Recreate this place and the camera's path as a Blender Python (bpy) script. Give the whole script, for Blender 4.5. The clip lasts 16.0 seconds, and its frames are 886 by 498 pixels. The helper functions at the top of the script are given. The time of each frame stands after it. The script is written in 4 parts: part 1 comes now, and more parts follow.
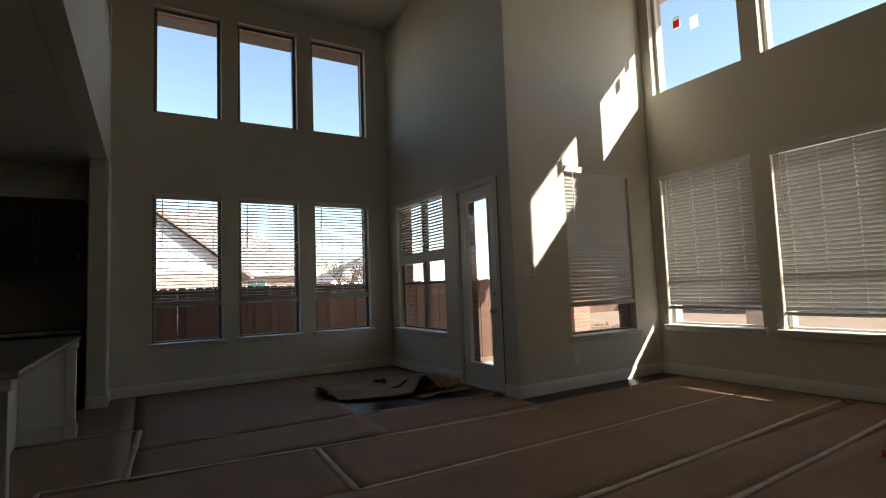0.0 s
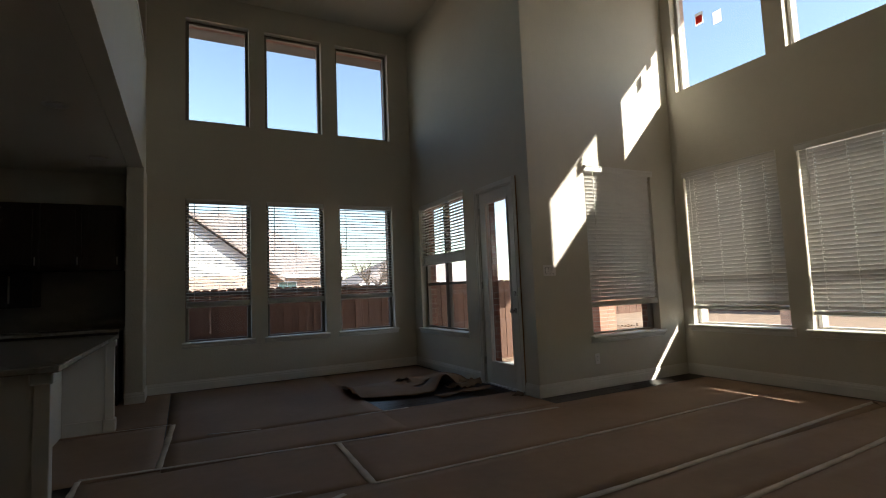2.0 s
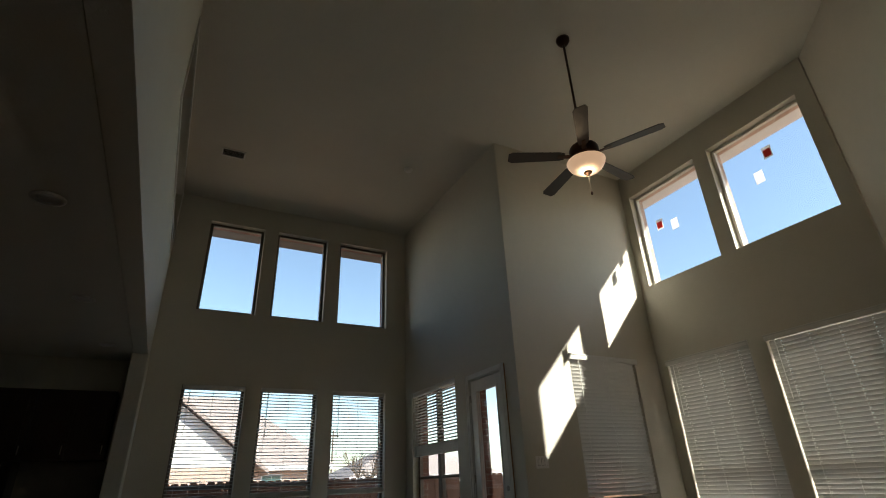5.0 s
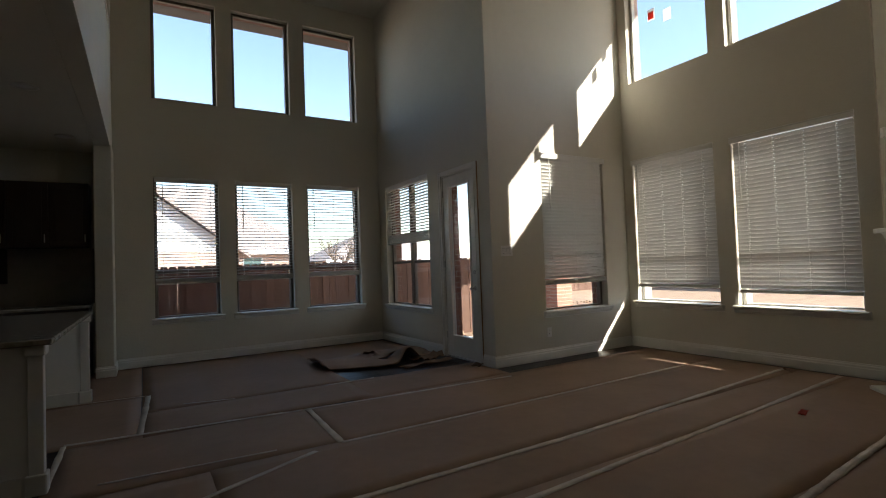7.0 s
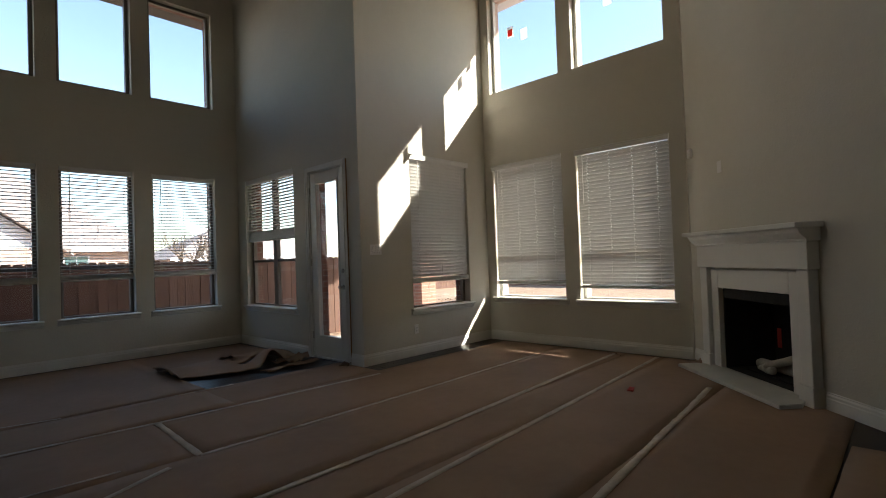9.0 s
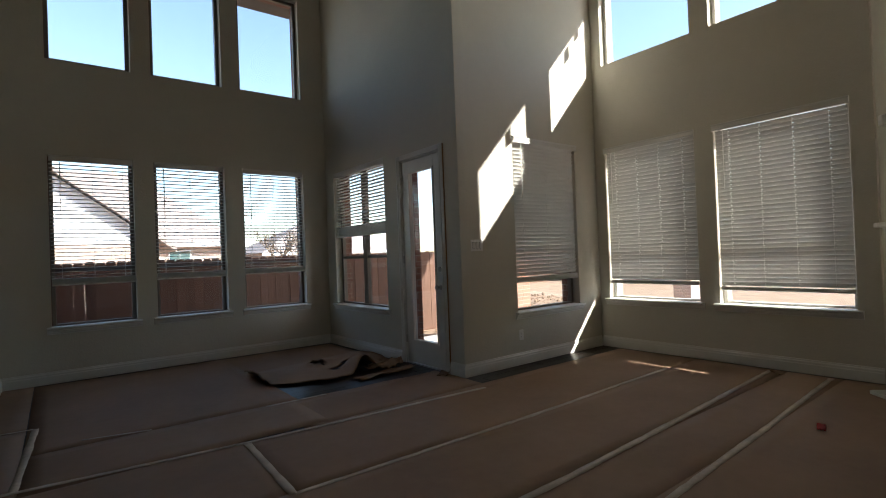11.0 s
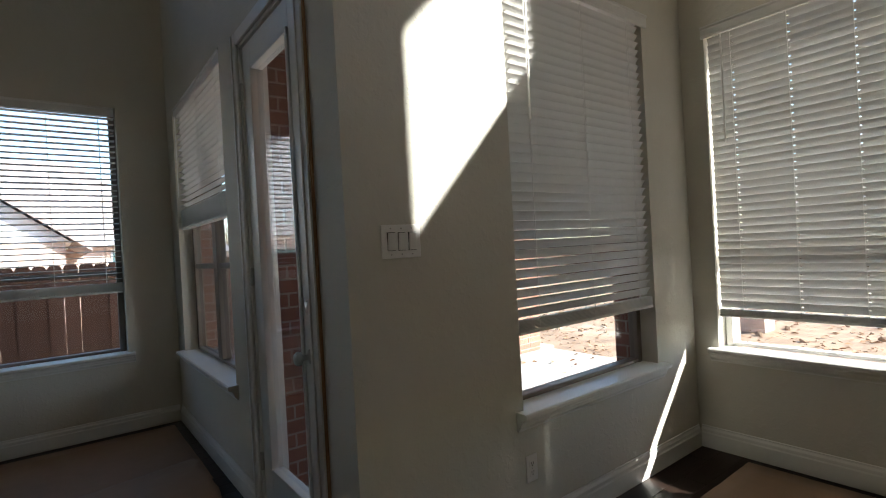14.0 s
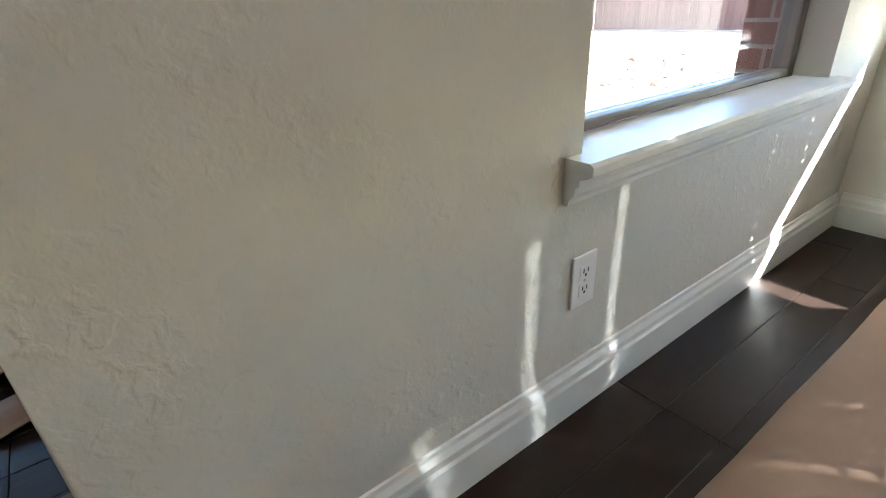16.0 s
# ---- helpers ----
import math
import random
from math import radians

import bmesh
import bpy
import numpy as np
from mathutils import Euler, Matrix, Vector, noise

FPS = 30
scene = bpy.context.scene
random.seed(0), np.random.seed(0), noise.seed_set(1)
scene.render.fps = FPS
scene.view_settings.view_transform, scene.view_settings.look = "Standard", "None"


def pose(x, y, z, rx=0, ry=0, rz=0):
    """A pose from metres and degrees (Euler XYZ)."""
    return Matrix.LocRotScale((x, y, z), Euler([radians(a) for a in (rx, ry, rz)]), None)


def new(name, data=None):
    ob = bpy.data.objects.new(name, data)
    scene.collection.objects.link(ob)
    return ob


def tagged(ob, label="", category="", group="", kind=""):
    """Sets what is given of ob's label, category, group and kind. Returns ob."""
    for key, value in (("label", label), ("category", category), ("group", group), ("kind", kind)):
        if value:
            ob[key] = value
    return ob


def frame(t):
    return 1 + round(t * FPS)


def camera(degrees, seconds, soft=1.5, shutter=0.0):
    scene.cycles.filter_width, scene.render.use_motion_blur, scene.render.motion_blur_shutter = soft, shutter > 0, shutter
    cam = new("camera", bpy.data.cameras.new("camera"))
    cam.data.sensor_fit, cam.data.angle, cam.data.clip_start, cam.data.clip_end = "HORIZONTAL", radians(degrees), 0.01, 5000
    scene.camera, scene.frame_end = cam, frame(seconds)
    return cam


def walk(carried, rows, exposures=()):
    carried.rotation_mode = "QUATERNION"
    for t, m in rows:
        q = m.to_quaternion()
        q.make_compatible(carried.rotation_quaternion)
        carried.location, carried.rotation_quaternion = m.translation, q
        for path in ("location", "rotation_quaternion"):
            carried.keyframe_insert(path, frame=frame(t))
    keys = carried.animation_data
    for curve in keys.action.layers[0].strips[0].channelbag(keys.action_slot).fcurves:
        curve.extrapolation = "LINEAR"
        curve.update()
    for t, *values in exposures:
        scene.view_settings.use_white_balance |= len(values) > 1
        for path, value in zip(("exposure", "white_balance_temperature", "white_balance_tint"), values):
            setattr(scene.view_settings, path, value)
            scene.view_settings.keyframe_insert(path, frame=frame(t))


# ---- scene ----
cam = camera(83.0, 16.0, soft=1.0)
ROWS = [
    (0, -0.013, -0.081, 1.225, -30.70, 4.37, -2.20),
    (0.5, 0.031, 0.058, 1.217, -28.33, 4.05, -2.08),
    (1, 0.091, 0.128, 1.217, -27.03, 4.36, -2.25),
    (1.5, 0.094, -0.006, 1.201, -27.01, 4.69, -2.32),
    (2, 0.037, -0.200, 1.211, -27.41, 4.62, -2.39),
    (2.5, -0.014, -0.330, 1.248, -27.85, 4.30, -2.26),
    (3, -0.070, -0.436, 1.233, -28.17, 6.80, -2.38),
    (3.5, -0.025, -0.517, 1.214, -28.20, 13.79, -2.65),
    (3.7, -0.025, -0.525, 1.210, -28.20, 17.90, -2.60),
    (4.5, -0.030, -0.540, 1.200, -28.30, 25.50, -2.50),
    (5.1, -0.040, -0.545, 1.190, -28.40, 25.00, -2.40),
    (5.8, -0.046, -0.546, 1.185, -28.50, 15.60, -2.25),
    (6, -0.047, -0.545, 1.181, -28.59, 11.31, -2.19),
    (6.5, -0.079, -0.506, 1.243, -28.89, 2.34, -2.03),
    (7, -0.091, -0.533, 1.237, -31.00, 1.80, -2.12),
    (7.5, -0.137, -0.555, 1.231, -34.81, 1.44, -2.00),
    (8, -0.194, -0.544, 1.214, -35.98, 1.42, -2.07),
    (8.5, -0.194, -0.562, 1.227, -38.43, 1.22, -2.17),
    (8.7, -0.190, -0.560, 1.228, -41.20, 1.20, -2.10),
    (9.7, -0.100, -0.300, 1.250, -55.00, 1.00, -2.10),
    (10.8, 0.040, 0.080, 1.280, -40.80, 0.70, -2.20),
    (11, 0.096, 0.220, 1.289, -37.78, 0.65, -2.22),
    (11.5, 0.369, 0.688, 1.296, -33.99, 0.81, -2.60),
    (12, 0.583, 1.225, 1.342, -33.91, 0.41, -2.50),
    (12.5, 1.068, 1.695, 1.324, -33.62, 0.71, -2.89),
    (13, 1.552, 2.073, 1.324, -34.18, 0.61, -2.92),
    (13.5, 2.140, 2.430, 1.345, -36.80, 0.25, -3.10),
    (14, 2.658, 2.674, 1.345, -37.61, -0.21, -3.12),
    (14.5, 3.101, 2.945, 1.256, -36.87, -1.30, -2.97),
    (15, 3.382, 3.244, 1.196, -36.52, -7.96, -2.33),
    (15.5, 3.475, 3.577, 1.003, -38.00, -15.35, -1.83),
    (16, 3.554, 3.697, 0.846, -36.26, -25.92, -2.91),
]
EXPOSURES = [(0, 1.57, 6900, 9), (2.5, 1.57, 6800, 8), (3.5, 1.37, 6700, 4), (6, 1.36, 6800, 6), (7, 1.84, 6700, 9), (8.5, 1.87, 6700, 9), (11, 1.82, 6500, 8), (12.5, 1.52, 6300, 4), (14, 2.03, 6200, 7), (14.5, 2.33, 6100, 7), (15, 2.9, 6100, 7), (15.5, 3.79, 6000, 6), (16, 4.16, 5600, 5)]
walk(cam, [(t, pose(x, y, z, 0, 0, yaw) @ pose(0, 0, 0, 90 + pitch) @ pose(0, 0, 0, 0, 0, roll)) for t, x, y, z, yaw, pitch, roll in ROWS], EXPOSURES)

# ---- world and light ----
SUN_TO = Vector((-0.88, 1.0, -0.955)).normalized()
world = bpy.data.worlds.new("world")
scene.world = world
world.use_nodes = True
wn = world.node_tree.nodes
sky = wn.new("ShaderNodeTexSky")
sky.sky_type, sky.sun_disc = "NISHITA", False
sky.sun_elevation, sky.sun_rotation = radians(35.6), radians(138.65)
sky.air_density, sky.dust_density, sky.ozone_density = 1.0, 0.6, 0.3
wn["Background"].inputs["Strength"].default_value = 0.125
world.node_tree.links.new(sky.outputs[0], wn["Background"].inputs[0])
sun_data = bpy.data.lights.new("sun", "SUN")
sun_data.energy, sun_data.angle, sun_data.color = 4.5, radians(0.6), (1.0, 0.95, 0.86)
sun = new("sun", sun_data)
sun.matrix_basis = Matrix.Translation((12, -12, 14)) @ SUN_TO.to_track_quat("-Z", "Y").to_matrix().to_4x4()


# ---- materials ----
def mat(name, color, rough=0.6, metal=0.0, vary=0.12, scale=6.0, bump=0.0, bump_scale=120.0, per_object=0.0, spec=0.5, stretch=(1, 1, 1)):
    m = bpy.data.materials.new(name)
    m.use_nodes = True
    nt = m.node_tree
    n, l = nt.nodes, nt.links
    b = n["Principled BSDF"]
    b.inputs["Roughness"].default_value, b.inputs["Metallic"].default_value = rough, metal
    b.inputs["Specular IOR Level"].default_value = spec
    tc = n.new("ShaderNodeTexCoord")
    mp = n.new("ShaderNodeMapping")
    mp.inputs["Scale"].default_value = stretch
    l.new(tc.outputs["Object"], mp.inputs[0])
    big = n.new("ShaderNodeTexNoise")
    big.inputs["Scale"].default_value, big.inputs["Detail"].default_value = scale, 5
    small = n.new("ShaderNodeTexNoise")
    small.inputs["Scale"].default_value, small.inputs["Detail"].default_value = scale * 9, 3
    l.new(mp.outputs[0], big.inputs[0])
    l.new(mp.outputs[0], small.inputs[0])
    add = n.new("ShaderNodeMath")
    add.operation = "MULTIPLY_ADD"
    add.inputs[1].default_value = 0.35
    l.new(small.outputs[0], add.inputs[0])
    l.new(big.outputs[0], add.inputs[2])
    last = add
    if per_object:
        info = n.new("ShaderNodeObjectInfo")
        pm = n.new("ShaderNodeMath")
        pm.operation = "MULTIPLY_ADD"
        pm.inputs[1].default_value = per_object
        l.new(info.outputs["Random"], pm.inputs[0])
        l.new(add.outputs[0], pm.inputs[2])
        last = pm
    rmp = n.new("ShaderNodeValToRGB")
    e = rmp.color_ramp.elements
    e[0].position, e[1].position = 0.35, 1.0 + per_object * 0.8
    e[0].color = (*[max(0, c * (1 - vary)) for c in color], 1)
    e[1].color = (*[min(1, c * (1 + vary)) for c in color], 1)
    l.new(last.outputs[0], rmp.inputs[0])
    l.new(rmp.outputs[0], b.inputs["Base Color"])
    if bump:
        bn = n.new("ShaderNodeTexNoise")
        bn.inputs["Scale"].default_value, bn.inputs["Detail"].default_value = bump_scale, 3
        bp = n.new("ShaderNodeBump")
        bp.inputs["Strength"].default_value, bp.inputs["Distance"].default_value = bump, 0.01
        l.new(mp.outputs[0], bn.inputs[0])
        l.new(bn.outputs[0], bp.inputs["Height"])
        l.new(bp.outputs[0], b.inputs["Normal"])
    return m


def brick_mat(name, c1, c2, mortar, scale=1.0):
    m = bpy.data.materials.new(name)
    m.use_nodes = True
    n, l = m.node_tree.nodes, m.node_tree.links
    b = n["Principled BSDF"]
    b.inputs["Roughness"].default_value = 0.9
    tc = n.new("ShaderNodeTexCoord")
    sep = n.new("ShaderNodeSeparateXYZ")
    l.new(tc.outputs["Object"], sep.inputs[0])
    s = n.new("ShaderNodeMath")
    s.operation = "ADD"
    l.new(sep.outputs[0], s.inputs[0])
    l.new(sep.outputs[1], s.inputs[1])
    cmb = n.new("ShaderNodeCombineXYZ")
    l.new(s.outputs[0], cmb.inputs[0])
    l.new(sep.outputs[2], cmb.inputs[1])
    t = n.new("ShaderNodeTexBrick")
    t.inputs["Color1"].default_value, t.inputs["Color2"].default_value, t.inputs["Mortar"].default_value = (*c1, 1), (*c2, 1), (*mortar, 1)
    t.inputs["Scale"].default_value = scale
    t.inputs["Brick Width"].default_value, t.inputs["Row Height"].default_value, t.inputs["Mortar Size"].default_value = 0.21, 0.076, 0.006
    l.new(cmb.outputs[0], t.inputs[0])
    l.new(t.outputs[0], b.inputs["Base Color"])
    bp = n.new("ShaderNodeBump")
    bp.invert = True
    bp.inputs["Strength"].default_value, bp.inputs["Distance"].default_value = 0.8, 0.008
    l.new(t.outputs["Fac"], bp.inputs["Height"])
    l.new(bp.outputs[0], b.inputs["Normal"])
    return m


def glass_mat(name, tint=(1, 1, 1)):
    m = bpy.data.materials.new(name)
    m.use_nodes = True
    n, l = m.node_tree.nodes, m.node_tree.links
    n.remove(n["Principled BSDF"])
    tr, gl, mx, lw = n.new("ShaderNodeBsdfTransparent"), n.new("ShaderNodeBsdfGlossy"), n.new("ShaderNodeMixShader"), n.new("ShaderNodeLayerWeight")
    pw, ma = n.new("ShaderNodeMath"), n.new("ShaderNodeMath")
    pw.operation, ma.operation = "POWER", "MULTIPLY_ADD"
    pw.inputs[1].default_value, ma.inputs[1].default_value, ma.inputs[2].default_value = 5, 0.7, 0.03
    tr.inputs[0].default_value = (*tint, 1)
    gl.inputs["Roughness"].default_value = 0.02
    l.new(lw.outputs["Facing"], pw.inputs[0])
    l.new(pw.outputs[0], ma.inputs[0])
    l.new(ma.outputs[0], mx.inputs[0])
    l.new(tr.outputs[0], mx.inputs[1])
    l.new(gl.outputs[0], mx.inputs[2])
    l.new(mx.outputs[0], n["Material Output"].inputs[0])
    return m


def slat_mat(name, color, through_light=0.05):
    m = mat(name, color, 0.45, vary=0.04, scale=3)
    n, l = m.node_tree.nodes, m.node_tree.links
    tl, mx = n.new("ShaderNodeBsdfTranslucent"), n.new("ShaderNodeMixShader")
    tl.inputs[0].default_value = (*color, 1)
    mx.inputs[0].default_value = through_light
    l.new(n["Principled BSDF"].outputs[0], mx.inputs[1])
    l.new(tl.outputs[0], mx.inputs[2])
    l.new(mx.outputs[0], n["Material Output"].inputs[0])
    return m


def glow_mat(name, color, strength):
    m = bpy.data.materials.new(name)
    m.use_nodes = True
    b = m.node_tree.nodes["Principled BSDF"]
    b.inputs["Base Color"].default_value = (0.8, 0.7, 0.6, 1)
    b.inputs["Emission Color"].default_value, b.inputs["Emission Strength"].default_value = (*color, 1), strength
    return m


def knockdown(m, strength):
    """Flattened, trowelled drywall splatter laid over the fine grain of a paint."""
    n, l = m.node_tree.nodes, m.node_tree.links
    tc, big, rmp, bp = n.new("ShaderNodeTexCoord"), n.new("ShaderNodeTexNoise"), n.new("ShaderNodeValToRGB"), n.new("ShaderNodeBump")
    big.inputs["Scale"].default_value, big.inputs["Detail"].default_value, big.inputs["Distortion"].default_value = 32, 3, 0.3
    e = rmp.color_ramp.elements
    e[0].position, e[1].position = 0.52, 0.64
    bp.inputs["Strength"].default_value, bp.inputs["Distance"].default_value = strength, 0.0022
    b = n["Principled BSDF"]
    l.new(tc.outputs["Object"], big.inputs[0])
    l.new(big.outputs[0], rmp.inputs[0])
    l.new(rmp.outputs[0], bp.inputs["Height"])
    l.new(b.inputs["Normal"].links[0].from_socket, bp.inputs["Normal"])
    l.new(bp.outputs[0], b.inputs["Normal"])
    return m


PAINT = knockdown(mat("wall_paint", (0.66, 0.63, 0.55), 0.75, vary=0.05, scale=1.2, bump=0.10, bump_scale=110), 0.34)
CEILING_PAINT = mat("ceiling_paint", (0.66, 0.64, 0.57), 0.85, vary=0.04, scale=1.0, bump=0.3, bump_scale=60)
TRIM = mat("trim_paint", (0.78, 0.77, 0.73), 0.4, vary=0.04, scale=3, bump=0.05, bump_scale=40)
SLAT = slat_mat("blind_slat", (0.76, 0.75, 0.72), 0.008)
CORD = mat("cord", (0.82, 0.81, 0.78), 0.8)
VINYL = mat("window_vinyl", (0.20, 0.17, 0.14), 0.5, vary=0.06)
VINYL_WHITE = mat("window_vinyl_white", (0.72, 0.70, 0.66), 0.5, vary=0.05)
GLASS = glass_mat("glass", (0.93, 0.95, 0.96))
WOOD = mat("dark_wood", (0.020, 0.012, 0.009), 0.33, vary=0.45, scale=5, bump=0.06, bump_scale=60, per_object=0.25, spec=0.22, stretch=(0.12, 1, 1))
PAPER = mat("floor_paper", (0.33, 0.222, 0.152), 0.65, vary=0.16, scale=1.3, bump=0.12, bump_scale=9, spec=0.25)
PAPER_UNDER = mat("paper_underside", (0.17, 0.115, 0.075), 0.85, vary=0.2, scale=2, spec=0.2)
TAPE = mat("masking_tape", (0.57, 0.50, 0.42), 0.7, vary=0.32, scale=5, bump=0.2, bump_scale=45)
METAL = mat("brushed_nickel", (0.55, 0.53, 0.5), 0.32, 1.0, vary=0.06)
BRONZE = mat("oil_rubbed_bronze", (0.055, 0.03, 0.02), 0.4, 0.7, vary=0.3)
BLADE_AND_SHADE = mat("fan_blade_and_eave_shade", (0.020, 0.014, 0.011), 0.5, vary=0.3, scale=9)
BOWL = glow_mat("frosted_glass", (1.0, 0.62, 0.4), 0.20)
BULB = glow_mat("bulb_glow", (1.0, 0.75, 0.5), 6.0)
PLASTIC = mat("switch_plastic", (0.86, 0.84, 0.82), 0.3, vary=0.02)
DARK = mat("slot_black", (0.02, 0.02, 0.02), 0.6, vary=0.1)
FIREBOX = mat("firebox_black", (0.012, 0.012, 0.012), 0.8, vary=0.4, bump=0.3, bump_scale=30)
LOG = mat("ceramic_log", (0.45, 0.4, 0.34), 0.9, vary=0.3, scale=14, bump=0.4, bump_scale=40)
RED_TAG = slat_mat("red_tag", (0.66, 0.10, 0.07), 0.7)
HEARTH = mat("hearth_stone", (0.62, 0.61, 0.57), 0.35, vary=0.1, scale=4)
GRANITE = mat("granite", (0.30, 0.27, 0.23), 0.2, vary=0.45, scale=22)
CABINET = mat("cabinet_wood", (0.032, 0.02, 0.014), 0.45, vary=0.3, scale=7, stretch=(1, 1, 0.15))
TILE = mat("backsplash", (0.20, 0.175, 0.145), 0.35, vary=0.12, scale=9)
APPLIANCE = mat("appliance_black", (0.015, 0.015, 0.017), 0.2, vary=0.1)
CEDAR = mat("fence_cedar", (0.13, 0.068, 0.046), 0.85, vary=0.35, scale=3, bump=0.3, bump_scale=30, per_object=0.35, stretch=(1, 1, 0.12))
BRICK = mat("brick", (0.34, 0.16, 0.11), 0.9, vary=0.3, scale=9, bump=0.4, bump_scale=60, per_object=0.5)
PALE_BRICK = mat("pale_brick_piece", (0.50, 0.38, 0.32), 0.9, vary=0.25, scale=9, bump=0.4, bump_scale=60, per_object=0.5)
MORTAR = mat("mortar", (0.42, 0.38, 0.33), 0.95, vary=0.15, bump=0.3)
VENEER = brick_mat("brick_veneer", (0.25, 0.10, 0.065), (0.18, 0.075, 0.05), (0.32, 0.27, 0.23))
HOUSE_BRICK = brick_mat("pale_brick", (0.56, 0.42, 0.36), (0.47, 0.34, 0.28), (0.58, 0.53, 0.49))
SIDING = mat("siding", (0.72, 0.73, 0.76), 0.7, vary=0.05, scale=2)
SHINGLE = mat("shingle", (0.33, 0.275, 0.26), 0.9, vary=0.3, scale=12, bump=0.5, bump_scale=25)
SHUTTER_GLASS = mat("far_window_glass", (0.06, 0.12, 0.13), 0.1, vary=0.1)
CONCRETE = mat("concrete", (0.46, 0.43, 0.39), 0.85, vary=0.2, scale=2.2, bump=0.25, bump_scale=50)
DIRT = mat("dirt", (0.30, 0.20, 0.13), 0.95, vary=0.45, scale=2.5, bump=0.8, bump_scale=14)
LEAF = mat("dead_leaf", (0.30, 0.16, 0.08), 0.8, vary=0.4)
BARK = mat("bark", (0.16, 0.12, 0.09), 0.9, vary=0.3)
SMOKE_PLASTIC = mat("smoke_detector_white", (0.75, 0.74, 0.7), 0.5)
STICKER = slat_mat("sticker_white", (0.80, 0.80, 0.80), 0.8)
RAW_WOOD = mat("raw_wood_strip", (0.34, 0.19, 0.09), 0.7, vary=0.25, scale=8, stretch=(1, 1, 0.1))


# ---- building helpers ----
def link(name, bm, material, parent=None, label="", smooth=False):
    me = bpy.data.meshes.new(name)
    bmesh.ops.recalc_face_normals(bm, faces=bm.faces)
    bm.to_mesh(me)
    bm.free()
    me.materials.append(material)
    if smooth:
        me.polygons.foreach_set("use_smooth", [True] * len(me.polygons))
    ob = new(name, me)
    if parent:
        ob.parent = parent
    if label:
        ob["label"] = label
    return ob


def part(name, bm, material, parent, label="", smooth=False):
    return link(name, bm, material, parent, label, smooth)


def base(name, m, label, category, group="", kind=""):
    ob = new(name)
    ob.matrix_basis = m
    return tagged(ob, label, category, group, kind)


def box(x0, x1, y0, y1, z0, z1, bevel=0.0, bm=None):
    own = bmesh.new()
    bmesh.ops.create_cube(own, size=1)
    for v in own.verts:
        v.co = ((x0 + x1) / 2 + v.co.x * abs(x1 - x0), (y0 + y1) / 2 + v.co.y * abs(y1 - y0), (z0 + z1) / 2 + v.co.z * abs(z1 - z0))
    if bevel:
        bmesh.ops.bevel(own, geom=own.edges[:], offset=bevel, segments=2, profile=0.5, affect="EDGES")
    if bm is None:
        return own
    me = bpy.data.meshes.new("tmp")
    own.to_mesh(me)
    own.free()
    bm.from_mesh(me)
    bpy.data.meshes.remove(me)
    return bm


def lathe(profile, steps=32, bm=None):
    """A turned shape from (radius, height) pairs."""
    bm = bm or bmesh.new()
    rings = [[bm.verts.new((r * math.cos(a), r * math.sin(a), z)) for a in (2 * math.pi * i / steps for i in range(steps))] for r, z in profile]
    for a, b in zip(rings, rings[1:]):
        for i in range(steps):
            bm.faces.new((a[i], a[(i + 1) % steps], b[(i + 1) % steps], b[i]))
    bm.faces.new(rings[0])
    bm.faces.new(rings[-1])
    return bm


def extrude_profile(pts, x0, x1):
    """A moulding: outline in (y, z) run along x."""
    bm = bmesh.new()
    a = [bm.verts.new((x0, y, z)) for y, z in pts]
    b = [bm.verts.new((x1, y, z)) for y, z in pts]
    k = len(pts)
    for i in range(k):
        bm.faces.new((a[i], a[(i + 1) % k], b[(i + 1) % k], b[i]))
    bm.faces.new(a)
    bm.faces.new(b)
    return bm


def wall(name, m, u0, u1, z0, z1, thick, holes, material, label, v0=0.0, rounded=None):
    """A wall from u0 to u1 in the plane v = v0 with real openings (u0, u1, z0, z1) through its thickness."""
    us = sorted({u0, u1, *[h[0] for h in holes], *[h[1] for h in holes]})
    zs = sorted({z0, z1, *[h[2] for h in holes], *[h[3] for h in holes]})
    bm = bmesh.new()
    vert = {}

    def vt(i, j, k):
        if (i, j, k) not in vert:
            vert[i, j, k] = bm.verts.new((us[i], v0 + k * thick, zs[j]))
        return vert[i, j, k]

    def solid(i, j):
        if not (0 <= i < len(us) - 1 and 0 <= j < len(zs) - 1):
            return False
        cu, cz = (us[i] + us[i + 1]) / 2, (zs[j] + zs[j + 1]) / 2
        return not any(a < cu < b and c < cz < d for a, b, c, d in holes)
    for i in range(len(us) - 1):
        for j in range(len(zs) - 1):
            if not solid(i, j):
                continue
            for k in (0, 1):
                bm.faces.new((vt(i, j, k), vt(i + 1, j, k), vt(i + 1, j + 1, k), vt(i, j + 1, k)))
            for di, dj, a, b in ((-1, 0, (i, j), (i, j + 1)), (1, 0, (i + 1, j), (i + 1, j + 1)), (0, -1, (i, j), (i + 1, j)), (0, 1, (i, j + 1), (i + 1, j + 1))):
                if not solid(i + di, j + dj):
                    bm.faces.new((vt(*a, 0), vt(*b, 0), vt(*b, 1), vt(*a, 1)))
    if rounded is not None:
        edge = [e for e in bm.edges if all(abs(v.co.x - rounded) < 1e-6 and abs(v.co.y - v0) < 1e-6 for v in e.verts)]
        bmesh.ops.bevel(bm, geom=edge, offset=0.022, segments=5, profile=0.5, affect="EDGES")
    ob = link(name, bm, material)
    ob.matrix_basis = m
    return tagged(ob, label, "wall", kind="structure")


